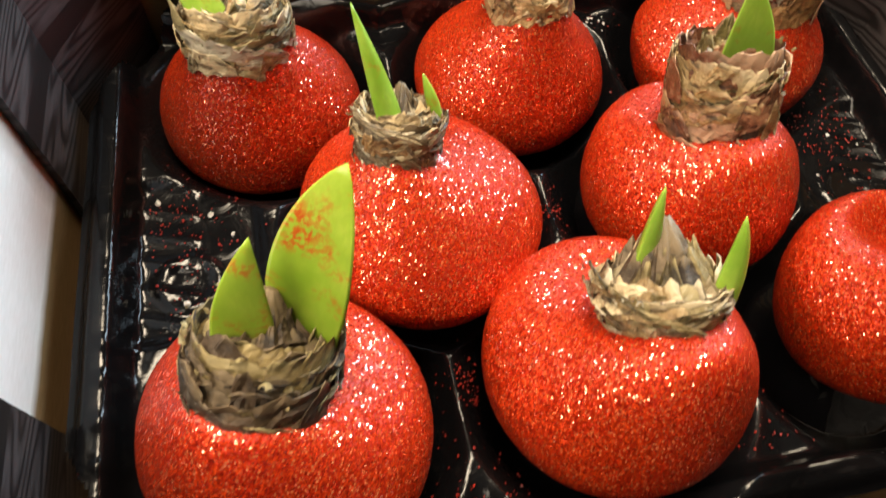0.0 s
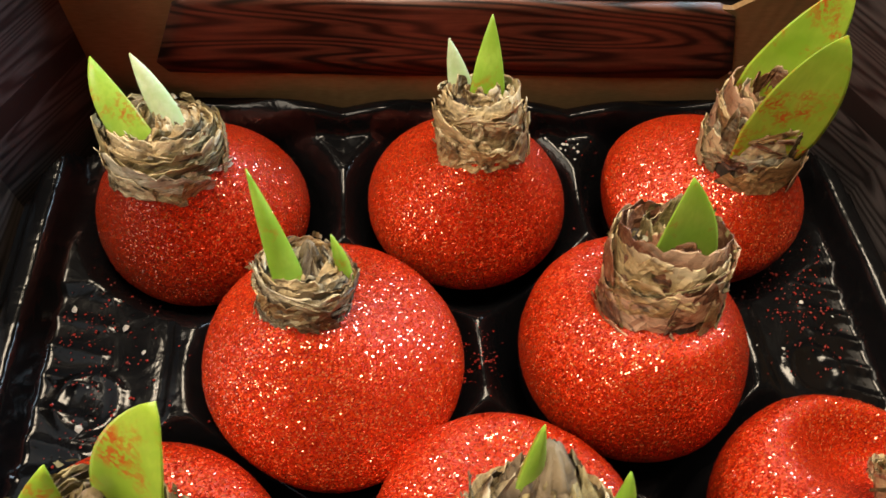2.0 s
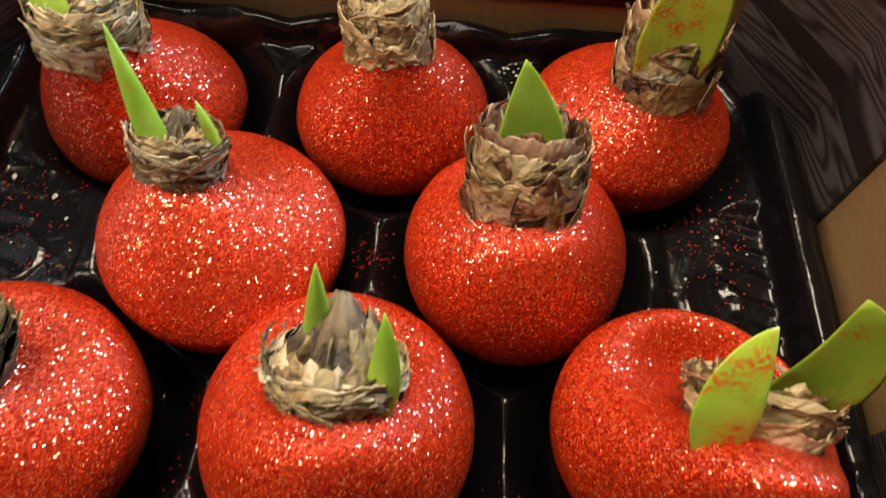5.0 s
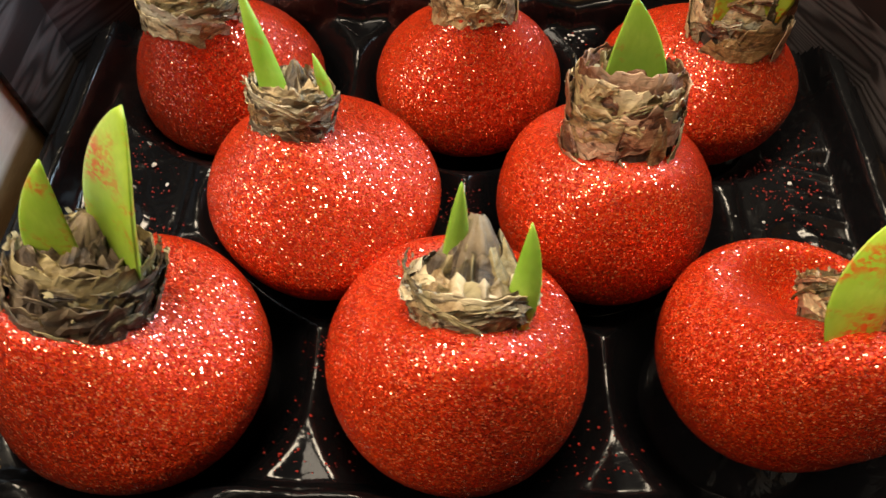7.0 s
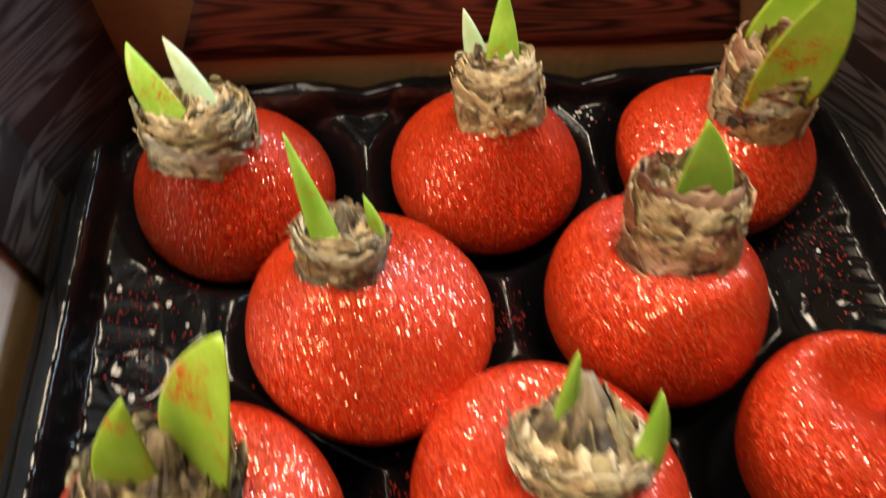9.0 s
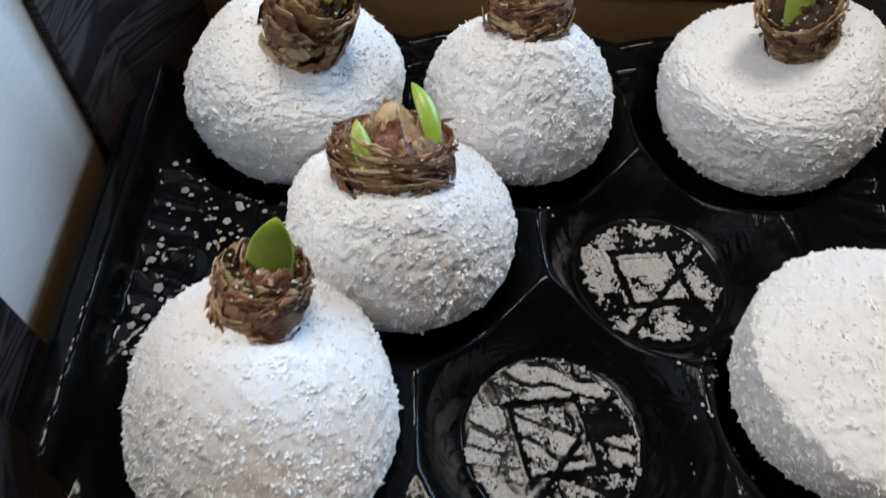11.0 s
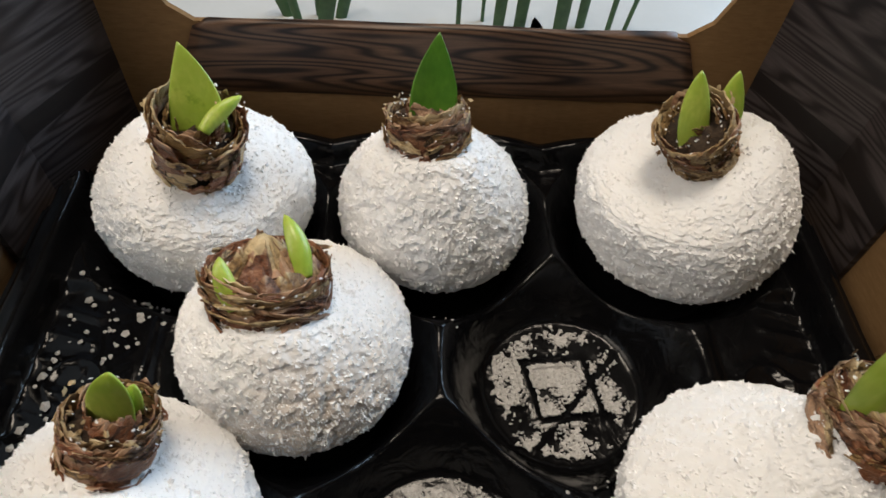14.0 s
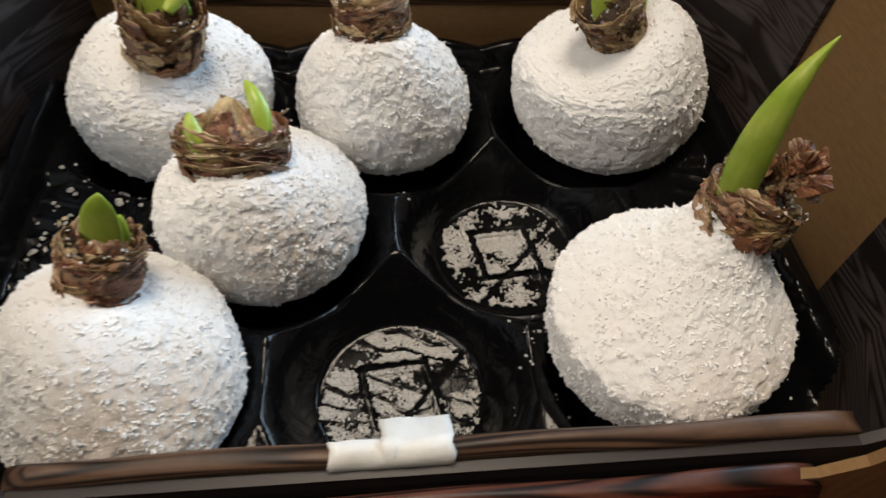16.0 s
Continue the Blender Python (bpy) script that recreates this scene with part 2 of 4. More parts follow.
def make_print(name, dark, mid, light, scale, gap=None, side=False):
    """Wood grain printed on board: long bowed rings, streaks and a dark plank gap at the height gap."""
    k = Mat(name)
    c = k.n("ShaderNodeTexCoord")
    sx = k.n("ShaderNodeSeparateXYZ")
    k.link(c.outputs["Object"], sx.inputs[0])
    run, up = (sx.outputs[1], sx.outputs[2]) if side else (sx.outputs[0], sx.outputs[2])
    vec = k.n("ShaderNodeCombineXYZ")
    k.link(run, vec.inputs[0])
    k.link(up, vec.inputs[1])
    mp = k.n("ShaderNodeMapping")
    mp.inputs["Scale"].default_value = (0.085, 1.0, 1.0)
    k.link(vec.outputs[0], mp.inputs["Vector"])
    v = mp.outputs["Vector"]
    bow = k.noise(v, 32 * scale, 1.5, 0.4)
    mul = k.n("ShaderNodeMath", op="MULTIPLY")
    k.link(bow, mul.inputs[0])
    mul.inputs[1].default_value = 210.0
    sn = k.n("ShaderNodeMath", op="SINE")
    k.link(mul.outputs[0], sn.inputs[0])
    half = k.n("ShaderNodeMath", op="MULTIPLY_ADD")
    k.link(sn.outputs[0], half.inputs[0])
    half.inputs[1].default_value, half.inputs[2].default_value = 0.5, 0.5
    fine = k.noise(v, 420 * scale, 5, 0.7)
    rings = k.ramp(half.outputs[0], [(0.02, dark), (0.26, mid), (0.80, light)])
    col = k.mix(k.ramp(fine, [(0.35, (0.5, 0.5, 0.5)), (0.60, (0.0, 0.0, 0.0))]), rings, dark)
    if gap is not None:
        d = k.n("ShaderNodeMath", op="SUBTRACT")
        k.link(up, d.inputs[0])
        d.inputs[1].default_value = gap
        ab = k.n("ShaderNodeMath", op="ABSOLUTE")
        k.link(d.outputs[0], ab.inputs[0])
        lt = k.n("ShaderNodeMath", op="LESS_THAN")
        k.link(ab.outputs[0], lt.inputs[0])
        lt.inputs[1].default_value = 0.0055
        col = k.mix(lt.outputs[0], col, (0.012, 0.010, 0.010))
    k.set(col, 0.42, 0.0, 0.35)
    k.bump(fine, 0.12, 0.0006)
    return k.m


def make_plain(name, a, b, scale, rough=0.6, bump=0.2, dist=0.001):
    k = Mat(name)
    v = k.coords()
    f = k.noise(v, scale, 5, 0.65)
    k.set(k.ramp(f, [(0.3, a), (0.7, b)]), rough)
    k.bump(f, bump, dist)
    return k.m


GLITTER, FLOCK, PLASTIC = make_glitter(), make_flock(), make_plastic()
FLOCK_FIBRE = make_flock("white_flock_fibre", None, True)
FLOCK_WORN = make_flock("white_flock_worn", (0.020, -0.038, 0.030))
SKIN = make_skin("dry_skin_tan", [(0.030, 0.015, 0.006), (0.17, 0.085, 0.030), (0.40, 0.25, 0.095), (0.72, 0.57, 0.33)])
SKIN_DARK = make_skin("dry_skin_brown", [(0.014, 0.005, 0.003), (0.125, 0.040, 0.016), (0.32, 0.130, 0.055), (0.62, 0.42, 0.27)])
SKIN_PALE = make_skin("dry_skin_pale", [(0.06, 0.032, 0.012), (0.23, 0.14, 0.055), (0.44, 0.31, 0.14), (0.74, 0.62, 0.40)])
SKIN_UMBER = make_skin("dry_skin_umber", [(0.008, 0.005, 0.003), (0.032, 0.019, 0.009), (0.085, 0.052, 0.026), (0.24, 0.175, 0.10)])
SKIN_OLIVE = make_skin("dry_skin_olive", [(0.014, 0.009, 0.003), (0.075, 0.050, 0.015), (0.19, 0.135, 0.045), (0.42, 0.34, 0.17)])
SKIN_GREY = make_skin("dry_skin_grey", [(0.026, 0.017, 0.008), (0.13, 0.090, 0.042), (0.31, 0.235, 0.125), (0.68, 0.60, 0.44)])
LEAF = make_leaf("leaf_green", (0.21, 0.38, 0.030), (0.36, 0.53, 0.075), (0.42, 0.12, 0.012), 0.06)
LEAF_RED = make_leaf("leaf_green_stained", (0.25, 0.40, 0.028), (0.40, 0.53, 0.060), (0.50, 0.085, 0.010), 0.125)
LEAF_PALE = make_leaf("leaf_pale", (0.34, 0.46, 0.20), (0.58, 0.66, 0.44), (0.40, 0.16, 0.05), 0.0)
LEAF_CLEAN = make_leaf("leaf_clean", (0.28, 0.42, 0.035), (0.50, 0.60, 0.11), (0.22, 0.34, 0.03), 0.0)
LEAF_DEEP = make_leaf("leaf_deep", (0.05, 0.16, 0.012), (0.12, 0.28, 0.03), (0.1, 0.2, 0.02), 0.0)
KRAFT, LIT_SIDE = make_kraft(), make_lit_side()
PRINT_SIDE = make_print("printed_wood_side", (0.015, 0.012, 0.012), (0.038, 0.031, 0.031), (0.068, 0.058, 0.058), 1.0, 0.037, True)
PRINT_RED = make_print("printed_wood_red", (0.010, 0.005, 0.004), (0.052, 0.018, 0.012), (0.125, 0.042, 0.025), 1.0)
PRINT_BROWN = make_print("printed_wood_brown", (0.014, 0.008, 0.006), (0.065, 0.036, 0.023), (0.135, 0.078, 0.048), 1.0)
FLUTE = make_plain("board_edge", (0.30, 0.20, 0.11), (0.52, 0.40, 0.26), 300, 0.8)
TAPE = make_plain("white_tape", (0.74, 0.74, 0.72), (0.84, 0.84, 0.82), 120, 0.5, 0.3, 0.002)
POWDER = make_plain("white_crumbs", (0.38, 0.37, 0.36), (0.60, 0.59, 0.57), 800, 0.9, 0.6, 0.001)
DUST = make_plain("red_dust", (0.16, 0.008, 0.006), (0.36, 0.022, 0.012), 900, 0.35)
TABLE = make_plain("table_laminate", (0.20, 0.17, 0.14), (0.26, 0.22, 0.18), 14, 0.5)
WALL = make_plain("room_paint", (0.13, 0.125, 0.12), (0.16, 0.155, 0.15), 3, 0.9)
FLOORING = make_plain("floor_stone", (0.16, 0.15, 0.14), (0.22, 0.21, 0.20), 9, 0.6)
CORE_SHADE = make_plain("neck_inner_shade", (0.020, 0.012, 0.008), (0.07, 0.045, 0.025), 500, 0.9, 0.6, 0.002)


# ---- mesh helpers ----
def mesh_object(name, verts, faces, material, parent=None, label="", smooth=True):
    me = bpy.data.meshes.new(name)
    me.from_pydata([tuple(v) for v in verts], [], faces)
    me.materials.append(material)
    if smooth:
        me.polygons.foreach_set("use_smooth", [True] * len(me.polygons))
    me.update()
    ob = new(name, me)
    if parent is not None:
        ob.parent = parent
    if label:
        ob["label"] = label
    return ob


def part(name, bm, material, parent, label="", smooth=False):
    me = bpy.data.meshes.new(name)
    bm.to_mesh(me)
    bm.free()
    me.materials.append(material)
    if smooth:
        me.polygons.foreach_set("use_smooth", [True] * len(me.polygons))
    ob = new(name, me)
    if parent is not None:
        ob.parent = parent
    if label:
        ob["label"] = label
    return ob


def box_bm(x0, x1, y0, y1, z0, z1, bevel=0.0):
    bm = bmesh.new()
    bmesh.ops.create_cube(bm, size=1)
    for v in bm.verts:
        v.co = Vector(((x0 + x1) / 2 + v.co.x * (x1 - x0), (y0 + y1) / 2 + v.co.y * (y1 - y0), (z0 + z1) / 2 + v.co.z * (z1 - z0)))
    if bevel:
        bmesh.ops.bevel(bm, geom=bm.edges[:], offset=bevel, segments=2, affect="EDGES")
    return bm


def slab_bm(outline, normal, thick):
    """A flat board: an outline of points in a plane, pushed back along the normal by its thickness."""
    bm = bmesh.new()
    n = Vector(normal).normalized() * thick
    a = [bm.verts.new(Vector(p)) for p in outline]
    b = [bm.verts.new(Vector(p) - n) for p in outline]
    bm.faces.new(a)
    bm.faces.new(b[::-1])
    for i in range(len(a)):
        j = (i + 1) % len(a)
        bm.faces.new((a[j], a[i], b[i], b[j]))
    bmesh.ops.recalc_face_normals(bm, faces=bm.faces[:])
    return bm


def empty(name, place=(0, 0, 0)):
    ob = new(name)
    ob.location = place
    ob.empty_display_size = 0.02
    return ob


def nz(x, y, z, s):
    return noise.noise(Vector((x * s, y * s, z * s)))


# ---- room ----
tagged(part("floor", box_bm(-3.0, 3.0, -3.0, 3.0, -0.95, -0.90), FLOORING, None), "grey stone shop floor", "floor", kind="structure")
tagged(part("ceiling", box_bm(-3.0, 3.0, -3.0, 3.0, 2.40, 2.45), WALL, None), "plain shop ceiling", "ceiling", kind="structure")
tagged(part("wall_south", box_bm(-3.0, 3.0, -3.05, -3.0, -0.9, 2.4), WALL, None), "plain shop wall behind the display", "wall", kind="structure")
tagged(part("wall_west", box_bm(-3.05, -3.0, -3.0, 3.0, -0.9, 2.4), WALL, None), "plain shop wall beside the display", "wall", kind="structure")
tagged(part("wall_east", box_bm(3.0, 3.05, -3.0, 3.0, -0.9, 2.4), WALL, None), "plain shop wall beside the display", "wall", kind="structure")
tagged(part("wall_north", box_bm(-3.0, 3.0, 3.0, 3.05, -0.9, 2.4), WALL, None), "plain shop wall beyond the display", "wall", kind="structure")

TOP = -0.041  # table top: the boxes stand on it
table = empty("display_table", (0, 0.1, TOP))
part("tabletop", box_bm(-0.9, 0.9, -0.75, 0.95, -0.03, 0.0, 0.003), TABLE, table)
for lx in (-0.84, 0.84):
    for ly in (-0.69, 0.89):
        part("leg", box_bm(lx - 0.03, lx + 0.03, ly - 0.03, ly + 0.03, -0.859, -0.03), TABLE, table)
tagged(table, "brown laminate display table under the boxes", "table")


# ---- cardboard boxes ----
HW, DEPTH, HIGH, CUT = 0.195, 0.297, 0.113, 0.0605   # half width, depth, corner height and height of the low panels


def cut_outline(y, w, z0, notch, mid=0.0):
    """The outline of a box end: tall corners with hollow shoulders down to a low middle."""
    pts = [(-w, y, z0), (w, y, z0), (w, y, HIGH)]
    for s in (1, -1):
        curve = [(notch + 0.020, HIGH), (notch + 0.017, CUT + 0.022), (notch + 0.011, CUT + 0.008), (notch, CUT)]
        pts += [(mid + s * a, y, b) for a, b in (curve if s > 0 else curve[::-1])]
    pts.append((-w, y, HIGH))
    return pts


def flute_edge(parent, p, q, thick, amp=0.0011, wave=0.0062):
    """The open top edge of corrugated board from p to q: two liners and a wavy middle."""
    p, q = Vector(p), Vector(q)
    d = (q - p)
    length = d.length
    d.normalize()
    side = Vector((-d.y, d.x, 0))
    n = max(8, int(length / wave * 8))
    verts, faces = [], []

    def ribbon(off, w):
        start = len(verts)
        for i in range(n + 1):
            c = p + d * (length * i / n) + side * off(i / n)
            for a, b in ((-w, 0), (w, 0), (w, 0.0016), (-w, 0.0016)):
                verts.append(c + side * a + Vector((0, 0, b)))
        for i in range(n):
            for k in range(4):
                a, b = start + 4 * i + k, start + 4 * i + (k + 1) % 4
                faces.append((a, b, b + 4, a + 4))
        faces.append(tuple(start + k for k in (3, 2, 1, 0)))
        faces.append(tuple(start + 4 * n + k for k in range(4)))

    ribbon(lambda s: -thick / 2 + 0.0004, 0.0004)
    ribbon(lambda s: thick / 2 - 0.0004, 0.0004)
    ribbon(lambda s: amp * math.sin(s * length / wave * 2 * math.pi), 0.00028)
    return mesh_object("fluted_edge", verts, faces, FLUTE, parent, "ragged corrugated board edge", smooth=False)


def folded_panel(parent, y, facing, material, half, name, label, mid=0.0, lift=0.0):
    """The printed flap folded over the low middle of a box end, with a rounded fold and rounded lower corners."""
    bm = bmesh.new()
    nx, prof = 40, []
    t = 0.0034
    # profile across the fold: down the inside face, over the top, a little down the outside
    low = CUT - 0.041
    for z in (low, low + 0.010, low + 0.022, CUT - 0.003):
        prof.append((facing * t, z))
    for a in range(1, 8):
        an = math.pi * a / 8
        prof.append((facing * t * math.cos(an), CUT - 0.002 + t * 0.9 * math.sin(an)))
    prof += [(-facing * t, CUT - 0.003), (-facing * t, low)]
    grid = []
    for i in range(nx + 1):
        u = i / nx * 2 - 1
        edge = max(0.0, (abs(u) - 0.985) / 0.015)
        col = []
        for k, (dy, z) in enumerate(prof):
            zz = z
            if edge > 0:
                top = CUT + 0.001 - 0.004 * edge ** 2
                zz = min(max(z, low + 0.005 * edge ** 2), top) if k > 0 else low + 0.006 * edge ** 2
            wob = 0.0006 * math.sin(u * 5.0 + k)
            wide = half * (1 + 0.15 * (CUT - zz) / 0.041)
            col.append(bm.verts.new((mid + u * wide, y + dy + 0.0004 * math.sin(u * 9), zz + lift + wob * 0.6)))
        grid.append(col)
    for i in range(nx):
        for k in range(len(prof) - 1):
            bm.faces.new((grid[i][k], grid[i + 1][k], grid[i + 1][k + 1], grid[i][k + 1]))
    for col in (grid[0], grid[-1]):
        bm.faces.new(col)
    bm.faces.new([c[0] for c in grid] + [c[-1] for c in grid[::-1]])
    bmesh.ops.recalc_face_normals(bm, faces=bm.faces[:])
    return part(name, bm, material, parent, label, smooth=True)


def cardboard_box(place, panel_material, label, back=0.0, fore=0.0, mid=0.0, half=0.1105, rise=0.0035):
    """A stacking box of printed board: hollow corner posts, low folded ends, double side walls. Its back is at y 0."""
    b = empty("cardboard_box", place)
    z0 = TOP + 0.0005
    part("bottom", box_bm(-HW - 0.004, HW + 0.004, -DEPTH, 0, z0, z0 + 0.004), KRAFT, b)
    part("back_wall", slab_bm(cut_outline(-0.001 + back, HW, z0 + 0.004, 0.1235), (0, 1, 0), 0.0032), KRAFT, b)
    part("front_wall", slab_bm(cut_outline(-DEPTH + 0.004, HW, z0 + 0.004, half, mid), (0, 1, 0), 0.0032), PRINT_SIDE, b, "wood-print board front with a low middle")
    folded_panel(b, -0.0026 + back, -1, panel_material, 0.1235, "folded_panel", "dark wood-print panel folded over the low end")
    folded_panel(b, -DEPTH + 0.0024 + fore, 1, panel_material, half, "folded_panel", "dark wood-print panel folded over the low end", mid, rise)
    for s in (-1, 1):
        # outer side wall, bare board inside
        # left wall wears the painted daylight, right wall is the same board without it
        part("side_wall", slab_bm([(s * (HW + 0.003), -DEPTH, z0 + 0.004), (s * (HW + 0.003), 0, z0 + 0.004), (s * (HW + 0.003), 0, HIGH), (s * (HW + 0.003), -DEPTH, HIGH)], (-s, 0, 0), 0.0035), LIT_SIDE if s < 0 else KRAFT, b)
        # printed inner flaps with a worn free edge
        for y0, y1, name in ((-0.107, -0.062, "inner_flap"), (-DEPTH + 0.062, -0.203, "inner_flap")):
            x = s * (HW - 0.0005)
            part(name, slab_bm([(x, y0, z0 + 0.004), (x, y1, z0 + 0.004), (x, y1, HIGH), (x, y0, HIGH)], (-s, 0, 0), 0.003), PRINT_SIDE, b, "grey-brown wood-print inner flap")
        # slanting faces of the hollow corner posts
        for ya, yb in ((-0.004, -0.062), (-DEPTH + 0.004, -DEPTH + 0.062)):
            xa, xb = s * 0.168, s * (HW - 0.0005)
            nrm = Vector((-s * abs(yb - ya), (-1 if ya > -0.1 else 1) * abs(xb - xa), 0))
            part("corner_post", slab_bm([(xa, ya, z0 + 0.004), (xb, yb, z0 + 0.004), (xb, yb, HIGH), (xa, ya, HIGH)], nrm, 0.0028), PRINT_SIDE, b, "slanting wood-print corner post")
            flute_edge(b, (xa, ya, HIGH), (xb, yb, HIGH), 0.0030)
        flute_edge(b, (s * (HW + 0.0047), -DEPTH, HIGH), (s * (HW + 0.0047), 0, HIGH), 0.0034)
        flute_edge(b, (s * 0.1435, -0.0026 + back, HIGH), (s * HW, -0.0026 + back, HIGH), 0.0032)
        flute_edge(b, (mid + s * (half + 0.020), -DEPTH + 0.0024, HIGH), (s * HW, -DEPTH + 0.0024, HIGH), 0.0032)
    return tagged(b, label, "box", "display boxes")


RED_AT, WHITE_AT = (0.0, 0.0, 0.0), (0.008, 0.304, 0.0)
cardboard_box(RED_AT, PRINT_RED, "cardboard stacking box with reddish wood print", back=0.0035, fore=0.0110, rise=0.0)
cardboard_box(WHITE_AT, PRINT_BROWN, "cardboard stacking box with brown wood print and tape", fore=0.0050, mid=0.0115, half=0.1215)


# ---- black trays ----
CUPS = [(-0.1125, -0.064), (0.0, -0.064), (0.1125, -0.064), (-0.058, -0.140), (0.058, -0.140), (-0.1125, -0.217), (0.0, -0.217), (0.1125, -0.217)]
CUP_LOW = -0.0295


def tray_height(x, y):
    """Moulded tray: eight round cups, embossed side fields, a stepped rim with ribs."""
    z = np.zeros_like(x)
    # side fields, a shallow pattern of rings and bars
    for s in (-1, 1):
        u, v = x - s * 0.147, y + 0.140
        d = np.maximum(np.abs(u) - 0.026, np.abs(v) - 0.038)
        z -= 0.003 * np.clip(-d / 0.004, 0, 1)
        ring = np.abs(np.hypot(u + 0.004, v + 0.012) - 0.011)
        z += 0.0016 * np.exp(-(ring / 0.0016) ** 2) * (d < 0)
        bar = np.abs(np.mod(v * 1.0 + 0.3 * u, 0.0125) - 0.006)
        z += 0.0014 * np.exp(-(bar / 0.0015) ** 2) * (np.abs(u - s * 0.012) < 0.011) * (d < -0.004)
    # pockets between the cups fall away from their ridges
    near = np.min([np.hypot(x - cx, y - cy) for cx, cy in CUPS], axis=0)
    fall = np.clip((near - 0.056) / 0.034, 0, 1)
    z -= 0.010 * fall * fall * (3 - 2 * fall) * np.clip((0.128 - np.abs(x)) / 0.012, 0, 1)
    for cx, cy in CUPS:
        r = np.hypot(x - cx, y - cy)
        k = np.clip((r - 0.037) / 0.022, 0, 1)
        cup = CUP_LOW * (1 - k ** 1.25 * (2.0 - k) ** 0.8)
        # embossed square and strokes on the floor of each cup
        u, v = x - cx, y - cy
        sq = np.abs(np.maximum(np.abs(u + 0.2 * v), np.abs(v - 0.1 * u)) - 0.015)
        cup += 0.0011 * np.exp(-(sq / 0.0012) ** 2) * (r < 0.036)
        st = np.abs(u - 0.9 * v - 0.012)
        cup += 0.0009 * np.exp(-(st / 0.0012) ** 2) * (r < 0.036)
        z = np.where(r < 0.059, np.minimum(z, cup), z)
    # rim: a wall that rises to a narrow ledge
    ex = np.maximum(np.abs(x) - 0.170, np.maximum(-0.258 - y, y + 0.023))
    step = np.clip(ex / 0.005, 0, 1)
    rise = 0.013 * step * step * (3 - 2 * step)
    ribs = 0.0011 * (np.sin(y * 2 * np.pi / 0.014) > 0.5) * (np.abs(ex - 0.0035) < 0.004)
    z = z + rise + ribs * (y < -0.17)
    z = z - 0.006 * np.clip((ex - 0.012) / 0.004, 0, 1)
    return z


def tray_mesh():
    nx, ny = 300, 226
    xs, ys = np.linspace(-0.1885, 0.1885, nx), np.linspace(-0.2755, -0.0055, ny)
    gx, gy = np.meshgrid(xs, ys)
    gz = tray_height(gx, gy)
    for _ in range(2):
        p = np.pad(gz, 1, mode="edge")
        gz = (p[1:-1, 1:-1] * 2 + p[:-2, 1:-1] + p[2:, 1:-1] + p[1:-1, :-2] + p[1:-1, 2:]) / 6
    # the clipped corners leave room for the corner posts
    keep = (np.abs(gx) - 0.146) / 0.040 + (gy + 0.075) / 0.065 < 1.2
    keep &= (np.abs(gx) - 0.146) / 0.040 + (-0.205 - gy) / 0.065 < 1.2
    gz += 0.0005 * np.sin(gx * 61 + 3 * np.sin(gy * 47)) * np.sin(gy * 53 + 1)
    idx = np.arange(nx * ny).reshape(ny, nx)
    verts = np.stack([gx, gy, gz], -1).reshape(-1, 3)
    k4 = keep[:-1, :-1] & keep[1:, :-1] & keep[:-1, 1:] & keep[1:, 1:]
    q = np.stack([idx[:-1, :-1], idx[:-1, 1:], idx[1:, 1:], idx[1:, :-1]], -1)[k4]
    used = np.unique(q)
    remap = np.full(nx * ny, -1)
    remap[used] = np.arange(len(used))
    verts, q = verts[used], remap[q]
    return verts.tolist(), q.tolist()


TV, TF = tray_mesh()


def split_tray():
    """The tray's regions as meshes that share their shading: eight cups, two side fields, the rim and the web between."""
    v, f = np.array(TV), np.array(TF)
    a, b, c = v[f[:, 0]], v[f[:, 1]], v[f[:, 3]]
    fn = np.cross(b - a, c - a)
    vn = np.zeros_like(v)
    for k in range(4):
        np.add.at(vn, f[:, k], fn)
    vn /= np.linalg.norm(vn, axis=1)[:, None]
    mid = v[f].mean(1)
    region = np.zeros(len(f), int)
    for i, sx in enumerate((-1, 1)):
        region[(np.abs(mid[:, 0] - sx * 0.147) < 0.024) & (np.abs(mid[:, 1] + 0.140) < 0.036)] = 1 + i
    for i, (cx, cy) in enumerate(CUPS):
        region[np.hypot(mid[:, 0] - cx, mid[:, 1] - cy) < 0.0478] = 3 + i
    ex = np.maximum(np.abs(mid[:, 0]) - 0.170, np.maximum(-0.258 - mid[:, 1], mid[:, 1] + 0.023))
    region[ex > -0.0005] = 11
    out = []
    for r in range(12):
        q = f[region == r]
        used = np.unique(q)
        remap = np.full(len(v), -1)
        remap[used] = np.arange(len(used))
        me = bpy.data.meshes.new("tray_piece")
        me.from_pydata(v[used].tolist(), [], remap[q].tolist())
        me.materials.append(PLASTIC)
        me.polygons.foreach_set("use_smooth", [True] * len(me.polygons))
        me.normals_split_custom_set_from_vertices([tuple(n) for n in vn[used]])
        out.append(("web" if r == 0 else "side_field" if r < 3 else "cup" if r < 11 else "rim", me))
    return out


TRAY_PIECES = split_tray()


def tray(place, label):
    t = empty("tray", place)
    for name, me in TRAY_PIECES:
        new(name, me).parent = t
    return tagged(t, label, "tray", "plastic trays")


tray(RED_AT, "black moulded plastic tray with red glitter dust")
tray((0.006, 0.2885, 0.0), "black moulded plastic tray with white crumbs")


# ---- bulbs ----
def frame_axes(axis):
    w = axis.normalized()
    u = Vector((1, 0, 0))
    u = (u - w * u.dot(w)).normalized()
    return u, w.cross(u), w


